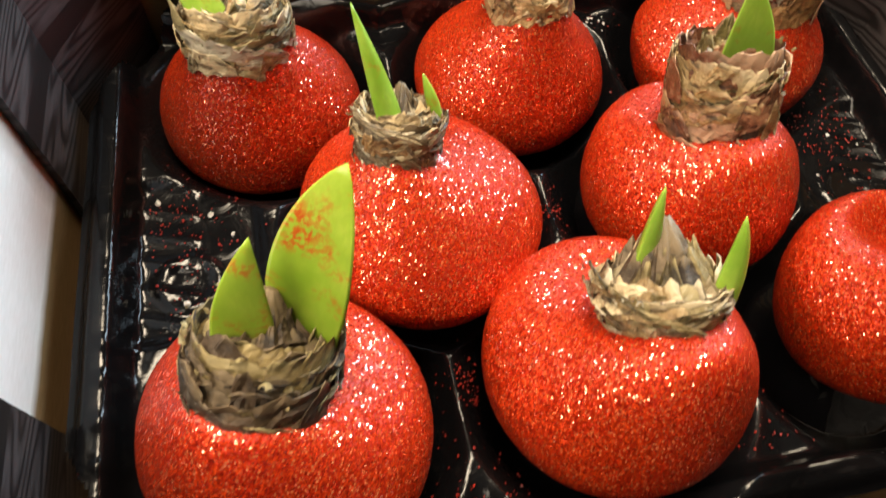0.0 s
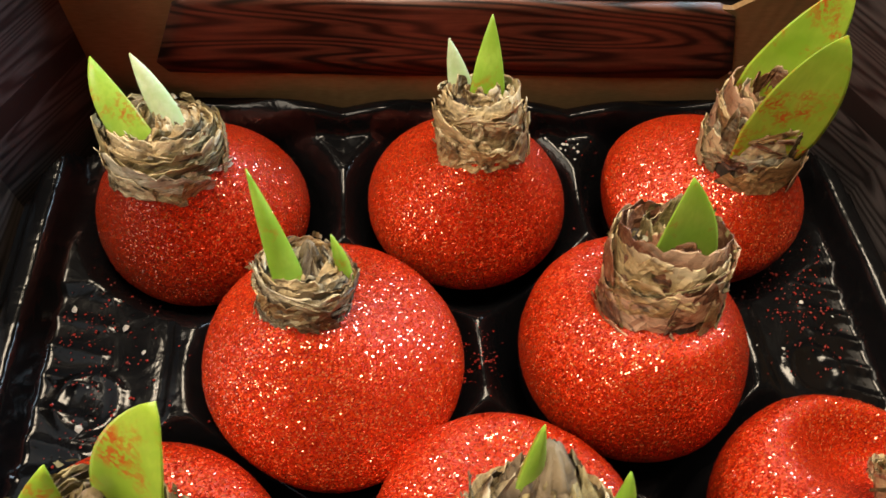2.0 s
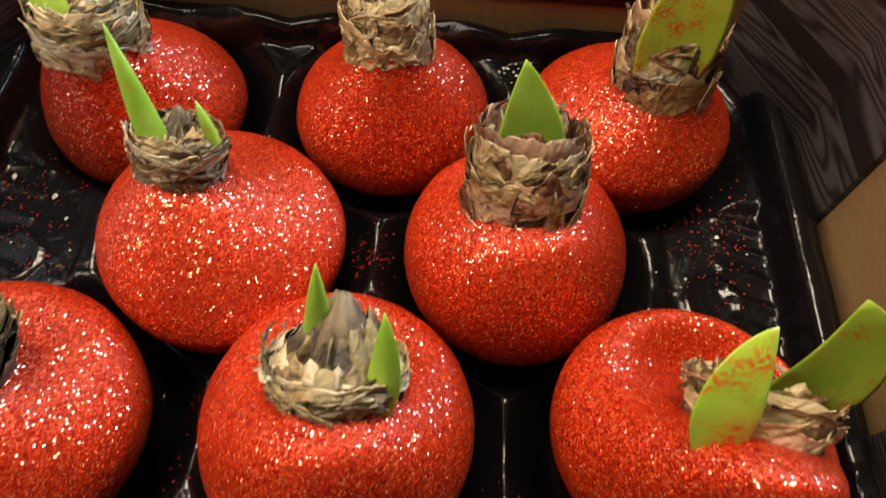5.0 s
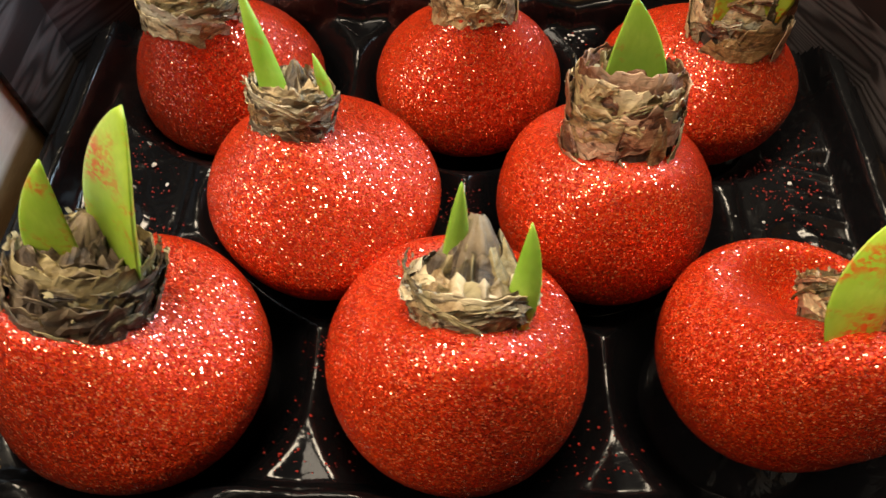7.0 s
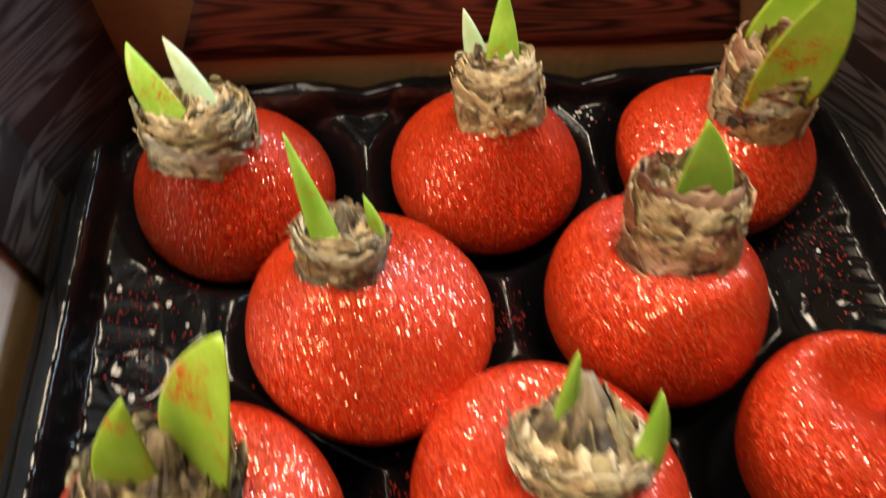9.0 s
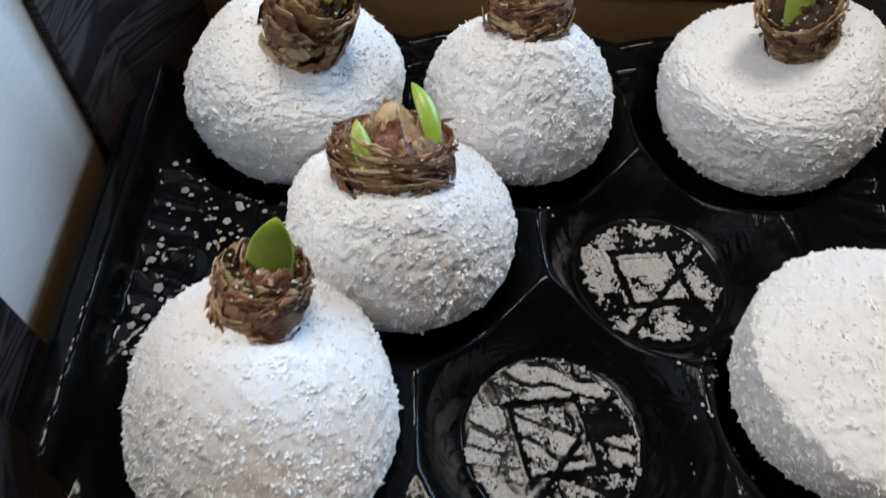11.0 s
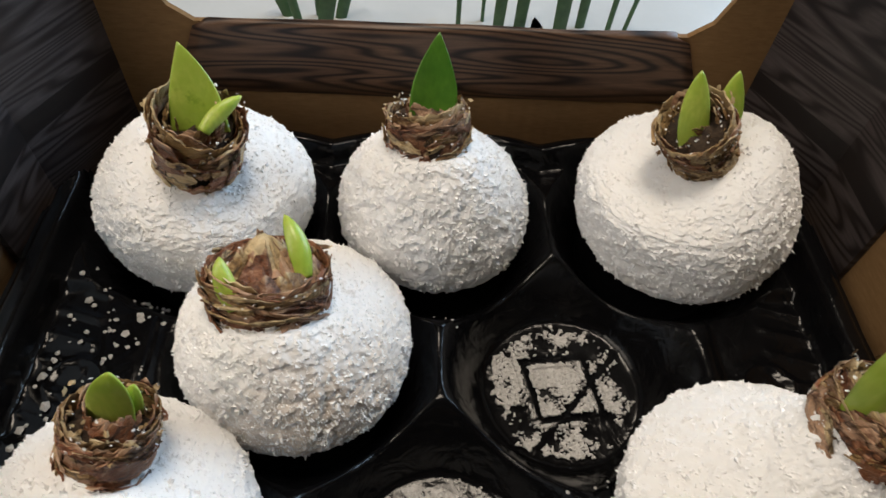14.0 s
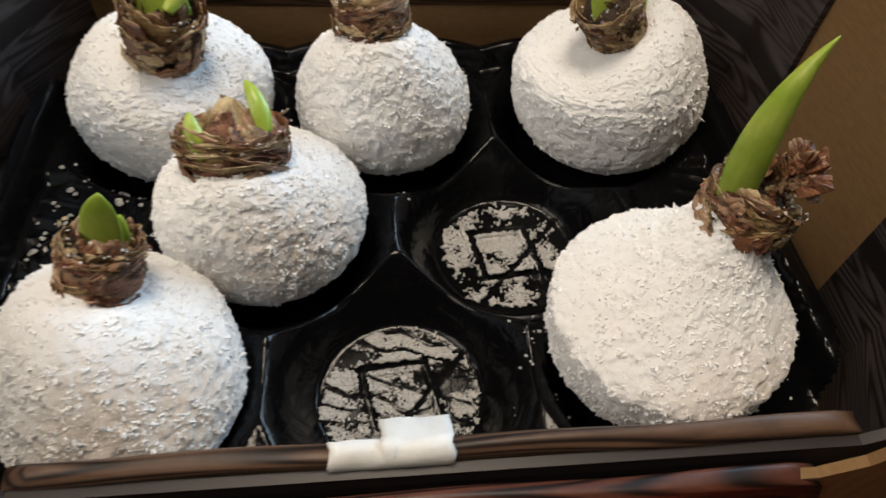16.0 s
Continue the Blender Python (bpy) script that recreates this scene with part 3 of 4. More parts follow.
def bulb_body(parent, c, R, shape, nb, nt, nr, material, fluffy, seed, label):
    """A squat bulb: round below, drawn in to the neck at nb, its rings easing into the tilt of the neck."""
    c, nb, axis = Vector(c), Vector(nb), Vector(nt) - Vector(nb)
    p, q, low = shape
    base = CUP_LOW + 0.0012
    seg, fine = (300, 4) if fluffy else (128, 2)
    prof = []
    for a in range(0, 20 * fine + 1):                       # belly, from the foot to the widest ring
        an = -math.pi / 2 + math.pi / 2 * a / (20 * fine)
        prof.append((R * max(0.001, math.cos(an)) ** low, c.z + (c.z - base) * math.sin(an), 0.0))
    count = 30 * fine
    for a in range(1, count + 1):                           # shoulder, closer rings towards the neck
        s = 1 - (1 - a / count) ** 1.6
        prof.append((nr + (R - nr) * max(0.0, 1 - s ** p) ** q, c.z + (nb.z - c.z) * s, s))
    prof += [(nr * 0.9, nb.z + 0.002, 1.0), (nr * 0.5, nb.z + 0.003, 1.0)]
    rng = random.Random(seed)
    ox, oy, lob = rng.uniform(0, 50), rng.uniform(0, 50), rng.uniform(0, 6.28)
    verts, faces = [], []
    for r, z, s in prof:
        cx, cy = c.x + (nb.x - c.x) * s ** 1.2, c.y + (nb.y - c.y) * s ** 1.2
        for i in range(seg):
            an = 2 * math.pi * i / seg
            dx, dy = math.cos(an), math.sin(an)
            px, py = dx * r, dy * r
            rr = r * (1 + 0.010 * math.sin(2 * an + lob) + 0.022 * nz(px + ox, py + oy, z, 26))
            up = -(axis.x * px + axis.y * py) / axis.z * s ** 3
            if fluffy:
                f = 0.34 * nz(px + ox, py + oy, z, 120) + 0.40 * nz(px + oy, py + ox, z, 260) + 0.30 * nz(px, py + ox, z + oy, 520) + 0.20 * nz(px + oy, py, z, 1000)
                rr += 0.0024 * f * min(1.0, r / 0.02)
            else:
                # soft furrows run down from the neck, as the skin lies under the coating
                rr += 0.0006 * nz(math.cos(an) * 0.09 + ox, math.sin(an) * 0.09, z * 0.3, 60) * s + 0.0002 * nz(px + ox, py + oy, z, 420)
            verts.append((cx + dx * rr, cy + dy * rr, z + up))
    n = len(prof)
    for j in range(n - 1):
        for i in range(seg):
            a, b = j * seg + i, j * seg + (i + 1) % seg
            faces.append((a, b, b + seg, a + seg))
    faces.append(tuple(range(seg))[::-1])
    faces.append(tuple((n - 1) * seg + i for i in range(seg)))
    return mesh_object("body", verts, faces, material, parent, label)


def flock_tufts(body, seed):
    """Thousands of short soft spikes standing off the white coating, taller in clumps."""
    rng = random.Random(seed)
    polys = [p for p in body.data.polygons if len(p.vertices) == 4 and p.center.z > CUP_LOW + 0.003]
    verts, faces = [], []
    for i, p in enumerate(rng.choices(polys, weights=[p.area for p in polys], k=30000)):
        n, c = p.normal, p.center
        clump = nz(c.x + seed, c.y, c.z, 200) + 0.6 * nz(c.x, c.y + seed, c.z, 520)
        if i % 3 == 0:
            if clump < -0.05:
                continue
            s = rng.uniform(0.0007, 0.0014)
            high = rng.uniform(0.0002, 0.0007) + 0.0024 * max(0.0, clump) * rng.random()
        else:
            s = rng.uniform(0.0003, 0.0008)
            high = rng.uniform(0.0001, 0.0005)
        t = Vector((rng.uniform(-1, 1), rng.uniform(-1, 1), rng.uniform(-1, 1)))
        u = n.cross(t).normalized()
        v = n.cross(u)
        b = len(verts)
        for an in (0.0, 2.1, 4.2):
            a = an + rng.uniform(-0.5, 0.5)
            verts.append(c + u * (math.cos(a) * s) + v * (math.sin(a) * s) - n * 0.0002)
        verts.append(c + n * high + (u * rng.uniform(-1, 1) + v * rng.uniform(-1, 1)) * (high * 0.7))
        faces += [(b, b + 1, b + 3), (b + 1, b + 2, b + 3), (b + 2, b, b + 3)]
    ob = mesh_object("flocking", verts, faces, FLOCK_FIBRE, None, "tiny white flock tufts", smooth=False)
    return tagged(ob, kind="stuff")


def scale_strip(parent, nb, axis, r0, r1, h0, h1, a0, span, jag, material, seed, flare=0.0):
    """One dry scale wrapped round the neck: a curled strip with a ragged upper edge and its own thickness."""
    rng = random.Random(seed)
    u, v, w = frame_axes(axis)
    n, m = max(10, int(span / 0.11)), 6
    ph, pk = rng.uniform(0, 99), rng.uniform(0, 99)
    lean, turn = rng.uniform(0.05, 0.24) * (h1 - h0), rng.uniform(0, 6.28)
    verts, faces = [], []
    for layer in (0, 1):
        for i in range(n + 1):
            t = i / n
            an = a0 + span * t
            rag = jag * (0.6 * noise.noise(Vector((an * 2.2, ph, 0))) + 0.5 * noise.noise(Vector((an * 7.0, pk, 1))) + 0.45 * noise.noise(Vector((an * 17.0, ph, 2))))
            rag -= jag * 2.4 * max(0.0, noise.noise(Vector((an * 4.2, pk, 11))) - 0.22)
            ends = min(1.0, min(t, 1 - t) * 6 + 0.35) if span < 6 else 1.0
            low = h0 + lean * 0.6 * math.cos(an + turn) * (h0 > 0) + 0.0016 * noise.noise(Vector((an * 3, pk, 5)))
            for j in range(m + 1):
                s = j / m
                h = low + (max(h1 * ends + rag + lean * math.cos(an + turn), low + 0.002) - low) * s
                r = r0 + (r1 - r0) * s + flare * s ** 3
                r += 0.0010 * noise.noise(Vector((an * 2.5 + ph, s * 3, pk))) + 0.0009 * abs(noise.noise(Vector((an * 5 + s * 3, s * 5 + ph, 3)))) + 0.0004 * noise.noise(Vector((an * 15, s * 8 + ph, 8)))
                r -= 0.0007 * layer * (1 - 0.4 * s)
                p = nb + (u * math.cos(an) + v * math.sin(an)) * r + w * h
                verts.append(p)
    st = (n + 1) * (m + 1)
    for i in range(n):
        for j in range(m):
            a = i * (m + 1) + j
            faces.append((a, a + m + 1, a + m + 2, a + 1))
            faces.append((st + a + 1, st + a + m + 2, st + a + m + 1, st + a))
        t0 = i * (m + 1) + m
        faces.append((t0, t0 + m + 1, st + t0 + m + 1, st + t0))
        b0 = i * (m + 1)
        faces.append((b0 + m + 1, b0, st + b0, st + b0 + m + 1))
    for i in (0, n):
        for j in range(m):
            a = i * (m + 1) + j
            f = (a + 1, a, st + a, st + a + 1)
            faces.append(f if i else f[::-1])
    verts = [p + Vector((rng.uniform(-1, 1), rng.uniform(-1, 1), rng.uniform(-1, 1))) * 0.00020 for p in verts]
    return mesh_object("dry_scale", verts, faces, material, parent, smooth=False)


def shard(parent, nb, u, v, w, an, h, r, span, tall, slope, lift, material, seed, close=1.0):
    """One torn flake of dry scale lying on the neck: curved round it, ragged on all edges, lifting at the top."""
    rng = random.Random(seed)
    n, m, ph = max(5, int(span / 0.12)), 4, rng.uniform(0, 99)
    verts, faces = [], []
    for layer in (0, 1):
        for i in range(n + 1):
            t = i / n
            edge = min(1.0, 0.45 + 2.6 * min(t, 1 - t))
            a = an + span * (t - 0.5)
            jag_t = tall * (0.42 * noise.noise(Vector((t * 4, ph, 0))) + 0.30 * noise.noise(Vector((t * 13, ph, 1))))
            jag_b = tall * (0.22 * noise.noise(Vector((t * 5, ph, 4))) + 0.14 * noise.noise(Vector((t * 15, ph, 5))))
            for j in range(m + 1):
                q = j / m
                hh = h + slope * span * (t - 0.5) * r + jag_b * (1 - q) + (tall * edge + jag_t) * q
                rr = r * (1 + (close - 1) * q) + lift * q * q + 0.0009 * noise.noise(Vector((t * 6 + ph, q * 3, 7))) + 0.0006 * abs(noise.noise(Vector((t * 16, q * 5, ph))))
                rr -= 0.0003 * layer
                verts.append(nb + (u * math.cos(a) + v * math.sin(a)) * rr + w * hh)
    st = (n + 1) * (m + 1)
    for i in range(n):
        for j in range(m):
            x = i * (m + 1) + j
            faces.append((x, x + m + 1, x + m + 2, x + 1))
            faces.append((st + x + 1, st + x + m + 2, st + x + m + 1, st + x))
        for j, flip in ((m, False), (0, True)):
            x = i * (m + 1) + j
            f = (x, x + m + 1, st + x + m + 1, st + x)
            faces.append(f[::-1] if flip else f)
    for i in (0, n):
        for j in range(m):
            x = i * (m + 1) + j
            f = (x + 1, x, st + x, st + x + 1)
            faces.append(f if i else f[::-1])
    verts = [p + Vector((rng.uniform(-1, 1), rng.uniform(-1, 1), rng.uniform(-1, 1))) * 0.00020 for p in verts]
    return mesh_object("dry_scale", verts, faces, material, parent, smooth=False)


def bud(parent, base, axis, radius, height, material, seed):
    """The closed dry tip in the middle of a neck: an ovoid of upright ribs with a blunt torn point."""
    u, v, w = frame_axes(axis)
    seg, rings = 40, 14
    verts, faces = [], []
    for j in range(rings + 1):
        q = j / rings
        r = radius * (math.cos(q * math.pi / 2 * 0.93) ** 0.75)
        for i in range(seg):
            a = 2 * math.pi * i / seg
            rib = 1 + 0.10 * noise.noise(Vector((math.cos(a) * 4, math.sin(a) * 4, seed))) + 0.09 * math.sin(a * 9 + 2 * noise.noise(Vector((a, q * 2, seed))))
            verts.append(base + (u * math.cos(a) + v * math.sin(a)) * (r * rib) + w * (height * q + 0.0012 * noise.noise(Vector((math.cos(a) * 3, math.sin(a) * 3, q * 5 + seed)))))
    for j in range(rings):
        for i in range(seg):
            x, y = j * seg + i, j * seg + (i + 1) % seg
            faces.append((x, y, y + seg, x + seg))
    faces.append(tuple(rings * seg + i for i in range(seg)))
    return mesh_object("dry_bud", verts, faces, material, parent, "closed dry tip of the neck")


def neck(parent, nb, nt, r0, r1, mats, seed, dome=0.0, dome_r=0.45, dusty=False):
    """The dry neck: wrapped inner layers, torn scales shingled over them, broken curls inside, a core painted dark as
    inner shade.
    """
    rng = random.Random(seed)
    nb, nt = Vector(nb), Vector(nt)
    axis = nt - nb
    H = axis.length
    u, v, w = frame_axes(axis)
    # closed plug, its near-black colour stands in for shade between the scales
    verts, faces, seg = [], [], 28
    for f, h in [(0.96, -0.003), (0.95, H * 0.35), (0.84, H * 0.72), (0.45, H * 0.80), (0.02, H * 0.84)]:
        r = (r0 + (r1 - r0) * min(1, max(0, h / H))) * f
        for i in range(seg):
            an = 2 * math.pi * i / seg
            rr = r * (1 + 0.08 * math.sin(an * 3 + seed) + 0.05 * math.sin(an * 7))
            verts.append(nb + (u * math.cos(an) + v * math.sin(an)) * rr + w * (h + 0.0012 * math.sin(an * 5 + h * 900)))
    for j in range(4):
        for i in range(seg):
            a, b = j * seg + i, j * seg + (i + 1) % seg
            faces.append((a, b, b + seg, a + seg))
    mesh_object("neck_core", verts, faces, CORE_SHADE, parent, "plug coloured dark for the shade inside the neck")
    for i, (lo, hi) in enumerate(((-0.005, 0.55), (0.1, 0.80), (0.3, 0.97))):
        lo = lo if lo < 0 else H * lo
        scale_strip(parent, nb, axis, r0 + (r1 - r0) * max(0, lo / H) - 0.0004, r0 + (r1 - r0) * hi - 0.0006 * i, lo, H * hi, rng.uniform(0, 6.28), 6.6, H * 0.10, mats[i % len(mats)], seed * 31 + i)
    # torn outer scales, from the foot upwards
    rows = 6
    for k in range(rows):
        count = 7
        for i in range(count):
            h = H * (-0.16 + 0.86 * k / (rows - 1)) + rng.uniform(-0.06, 0.06) * H
            r = r0 + (r1 - r0) * max(0, h / H) + 0.0004 + 0.0009 * (1 - k / rows) + rng.uniform(-0.0003, 0.0012)
            shard(parent, nb, u, v, w, 2 * math.pi * (i + rng.uniform(-0.4, 0.4)) / count + k, h, r, rng.choice((0.3, 0.5, 0.8, 1.3, 2.0)), H * rng.choice((0.14, 0.22, 0.34, 0.48) if k < rows - 2 else (0.07, 0.12, 0.18)) * rng.uniform(0.8, 1.2), rng.uniform(-0.50, 0.50), rng.uniform(-0.0003, 0.0013), mats[rng.randrange(len(mats))], seed * 1000 + k * 20 + i)
    # broken curls inside the rim
    for i in range(17 if dome_r < 0.6 else 30):
        f = rng.uniform(0.22, 0.92) if not dome else rng.uniform(max(0.5, dome_r + 0.15), 0.92)
        shard(parent, nb, u, v, w, rng.uniform(0, 6.28), H * rng.uniform(0.60, 0.82), r1 * f, rng.uniform(0.5, 1.4) / max(0.45, f), H * rng.uniform(0.16, 0.36), rng.uniform(-0.35, 0.35), rng.uniform(-0.002, 0.0012), mats[rng.randrange(len(mats))], seed * 1000 + 400 + i)
    if dome:
        bud(parent, nb + w * (H * 0.45), axis, r1 * dome_r, H * 0.55 + dome * 0.95, mats[1], seed)
        for ring, (f, tall, close) in enumerate(((0.97, 0.40, 0.72), (0.84, 0.58, 0.48), (0.62, 0.78, 0.24))):
            for i in range(11):
                shard(parent, nb, u, v, w, 6.283 * (i + rng.uniform(-0.3, 0.3)) / 11 + ring, H * rng.uniform(0.55, 0.75), r1 * f, rng.uniform(0.5, 1.1), (H * 0.35 + dome) * tall * rng.uniform(0.7, 1.05), rng.uniform(-0.2, 0.2), rng.uniform(-0.0005, 0.001), mats[rng.randrange(len(mats))], seed * 1000 + 600 + ring * 20 + i, close=close)
        for i in range(38):
            shard(parent, nb, u, v, w, rng.uniform(0, 6.28), H * rng.uniform(0.40, 0.80), r1 * dome_r * 1.12, rng.uniform(0.6, 1.3), (H * 0.3 + dome) * rng.uniform(0.35, 0.70), rng.uniform(-0.25, 0.25), rng.uniform(0.0, 0.0016), mats[rng.randrange(len(mats))], seed * 1000 + 500 + i, close=0.48)
    # loose papery chips that stick out of the neck
    def chips(name, count, material, label, small):
        verts, faces = [], []
        for i in range(count):
            an, hh = rng.uniform(0, 6.28), rng.uniform(-0.1, 1.02) * H
            r = (r0 + (r1 - r0) * min(1, max(0, hh / H))) + rng.uniform(0.0004, 0.0014)
            if rng.random() < 0.35:
                r *= rng.uniform(0.6, 0.95)
                hh = H * rng.uniform(0.80, 1.0)
            out = u * math.cos(an) + v * math.sin(an)
            along = w.cross(out)
            up = (w + out * rng.uniform(-0.1, 0.7) + along * rng.uniform(-0.8, 0.8)).normalized()
            side = (along + out * rng.uniform(-0.4, 0.4)).normalized()
            wd, ht, curl = small * rng.uniform(0.0005, 0.0018), small * rng.uniform(0.0007, 0.0022), small * rng.uniform(-0.001, 0.0014)
            c0, st = nb + out * r + w * hh, len(verts)
            nrm = side.cross(up)
            for layer in (0, 0.0002):
                for a in range(4):
                    for q in range(3):
                        sx, sy = a / 3 * 2 - 1, q / 2
                        taper = 1 - 0.5 * sy * rng.uniform(0.4, 1.2)
                        verts.append(c0 + side * (sx * wd * taper) + up * (sy * ht * rng.uniform(0.75, 1.15)) + nrm * (curl * (sx * sx + sy * sy) + layer))
            for a in range(3):
                for q in range(2):
                    x = st + a * 3 + q
                    faces.append((x, x + 3, x + 4, x + 1))
                    faces.append((x + 13, x + 16, x + 15, x + 12))
        tagged(mesh_object(name, verts, faces, material, parent, label), kind="stuff")

    chips("loose_skin", 60, mats[-1], "loose papery chips of skin", 1.0)
    if dusty:
        chips("white_dust", 90, FLOCK_FIBRE, "white flock crumbs caught on the neck", 0.45)


def leaf(parent, base, tip, width, facing, material, bend=(0, 0, 0), thick=0.0055, cup=0.25, blunt=0.55, root=0.72, label=""):
    """A fleshy blade from base to tip; facing is the way its broad face looks, bend shifts its middle."""
    base, tip = Vector(base), Vector(tip)
    base = base - (tip - base).normalized() * min(0.006, 0.22 * (tip - base).length)
    mid = (base + tip) / 2 + Vector(bend)
    n, ring = 20, 14
    verts, faces = [], []
    fv = Vector(facing).normalized()
    for i in range(n + 1):
        s = i / n
        p = base * (1 - s) ** 2 + mid * 2 * s * (1 - s) + tip * s * s
        tan = ((mid - base) * (1 - s) + (tip - mid) * s).normalized()
        f = (fv - tan * fv.dot(tan)).normalized()
        side = tan.cross(f)
        body = root + (1.0 - root) * min(1.0, s / 0.35)
        end = (1 - max(0.0, (s - 0.30) / 0.70) ** (1.45 + blunt * 1.7))
        wdt = width / 2 * body * max(0.0, end) ** (0.85 if blunt > 0.4 else 1.0) + 0.0002
        th = thick / 2 * max(0.08, end ** 0.6)
        for j in range(ring):
            an = 2 * math.pi * j / ring
            q = math.cos(an)
            arch = cup * wdt * (q * q - 0.4)
            verts.append(p + side * (q * wdt) + f * (math.sin(an) * th * (1 - 0.55 * q * q) + arch))
    for i in range(n):
        for j in range(ring):
            a, b = i * ring + j, i * ring + (j + 1) % ring
            faces.append((a, b, b + ring, a + ring))
    faces.append(tuple(range(ring))[::-1])
    faces.append(tuple(n * ring + j for j in range(ring)))
    return mesh_object("leaf", verts, faces, material, parent, label)


def bulb(kind, c, R, shape, nb, nt, r0, r1, seed, leaves, label, dome=0.0, dome_r=0.45, mats=None, coat=None):
    red = kind == "red"
    b = empty("amaryllis_bulb", (c[0], c[1], CUP_LOW))
    inv = Vector((c[0], c[1], CUP_LOW))

    def rel(p):
        return Vector(p) - inv

    # parts are modelled in the bulb's own space
    made = []
    made.append(bulb_body(None, c, R, shape, nb, nt, r0 * 0.97, GLITTER if red else coat or FLOCK, not red, seed, "red glitter coating" if red else "fluffy white flocked coating"))
    if not red:
        made.append(flock_tufts(made[0], seed))
    before = set(scene.objects)
    mats = mats or ([SKIN, SKIN_GREY, SKIN_OLIVE, SKIN_DARK] if red else [SKIN_DARK, SKIN_DARK, SKIN])
    slim = 0.96
    neck(None, nb, nt, r0 * slim, r1 * slim, mats, seed, dome, dome_r, not red)
    for lf in leaves:
        leaf(None, *lf[:5], **(lf[5] if len(lf) > 5 else {}))
    made += [o for o in scene.objects if o not in before]
    for o in made:
        o.data.transform(Matrix.Translation(-inv))
        o.parent = b
    return tagged(b, label, "flower bulb", "red bulbs" if red else "white bulbs")


CAM = (0.0, -0.62, 0.78)  # the broad faces mostly look this way, to the front and up

bulb("red", (-0.1169, -0.0638, -0.0056), 0.0456, (1.80, 1.32, 1.10), (-0.1192, -0.0739, 0.0451), (-0.1192, -0.0691, 0.0617), 0.0207, 0.0195, 1, [
    ((-0.1248, -0.0770, 0.0596), (-0.1380, -0.0590, 0.0815), 0.0120, (0.3, -0.9, 0.4), LEAF, dict(bend=(-0.004, -0.002, 0.004), blunt=0.2, root=0.95)),
    ((-0.1130, -0.0729, 0.0575), (-0.1260, -0.0560, 0.0805), 0.0090, (0.4, -0.8, 0.5), LEAF_PALE, dict(bend=(0.0, 0.0, 0.003), blunt=0.3)),
], "red glittered amaryllis bulb with two short green leaves", dome=0.0060, dome_r=0.40, mats=[SKIN_PALE, SKIN_OLIVE, SKIN, SKIN_GREY])
bulb("red", (0.0007, -0.0620, -0.0006), 0.0458, (1.80, 1.29, 1.10), (0.0005, -0.0678, 0.0460), (-0.0007, -0.0576, 0.0673), 0.0173, 0.0159, 2, [
    ((0.0015, -0.0629, 0.0532), (0.0020, -0.0410, 0.0880), 0.0140, CAM, LEAF, dict(blunt=0.1, root=1.05)),
    ((-0.0057, -0.0541, 0.0538), (-0.0130, -0.0400, 0.0755), 0.0095, CAM, LEAF_PALE, dict(blunt=0.3)),
], "red glittered amaryllis bulb with pointed green shoot", mats=[SKIN_PALE, SKIN, SKIN_PALE])
bulb("red", (0.1083, -0.0686, 0.0132), 0.0447, (1.80, 1.29, 0.93), (0.1150, -0.0719, 0.0425), (0.1132, -0.0646, 0.0728), 0.0189, 0.0188, 3, [
    ((0.1108, -0.0818, 0.0519), (0.1130, -0.0770, 0.1120), 0.0280, (-0.2, -0.8, 0.55), LEAF_RED, dict(bend=(-0.003, -0.004, 0), blunt=0.75)),
    ((0.1128, -0.0580, 0.0563), (0.1310, -0.0460, 0.1095), 0.0270, (-0.2, -0.8, 0.55), LEAF_RED, dict(bend=(0.0, -0.002, 0), blunt=0.5)),
], "red glittered amaryllis bulb with two broad stained leaves", mats=[SKIN, SKIN_GREY, SKIN_DARK])
bulb("red", (-0.0578, -0.1455, 0.0176), 0.0470, (1.80, 1.22, 1.18), (-0.0672, -0.1381, 0.0490), (-0.0650, -0.1306, 0.0628), 0.0136, 0.0170, 4, [
    ((-0.0673, -0.1441, 0.0532), (-0.0790, -0.1210, 0.0990), 0.0095, (0.5, -0.8, 0.4), LEAF, dict(bend=(0.001, -0.002, 0.0), blunt=0.1, root=1.1, thick=0.006)),
    ((-0.0529, -0.1330, 0.0600), (-0.0570, -0.1270, 0.0735), 0.0045, (0.3, -0.8, 0.5), LEAF, dict(blunt=0.2)),
], "red glittered amaryllis bulb with one narrow green shoot", mats=[SKIN_GREY, SKIN_UMBER, SKIN], dome=0.0080, dome_r=0.35)
bulb("red", (0.0573, -0.1431, 0.0126), 0.0444, (2.13, 0.64, 1.03), (0.0556, -0.1409, 0.0473), (0.0548, -0.1272, 0.0764), 0.0199, 0.0195, 5, [
    ((0.0553, -0.1397, 0.0570), (0.0490, -0.1280, 0.1030), 0.0230, (0.0, -0.75, 0.65), LEAF, dict(bend=(0.003, -0.003, 0.001), blunt=0.35, root=0.95)),
], "red glittered amaryllis bulb with one broad green shoot", mats=[SKIN, SKIN_PALE, SKIN_DARK, SKIN_OLIVE])
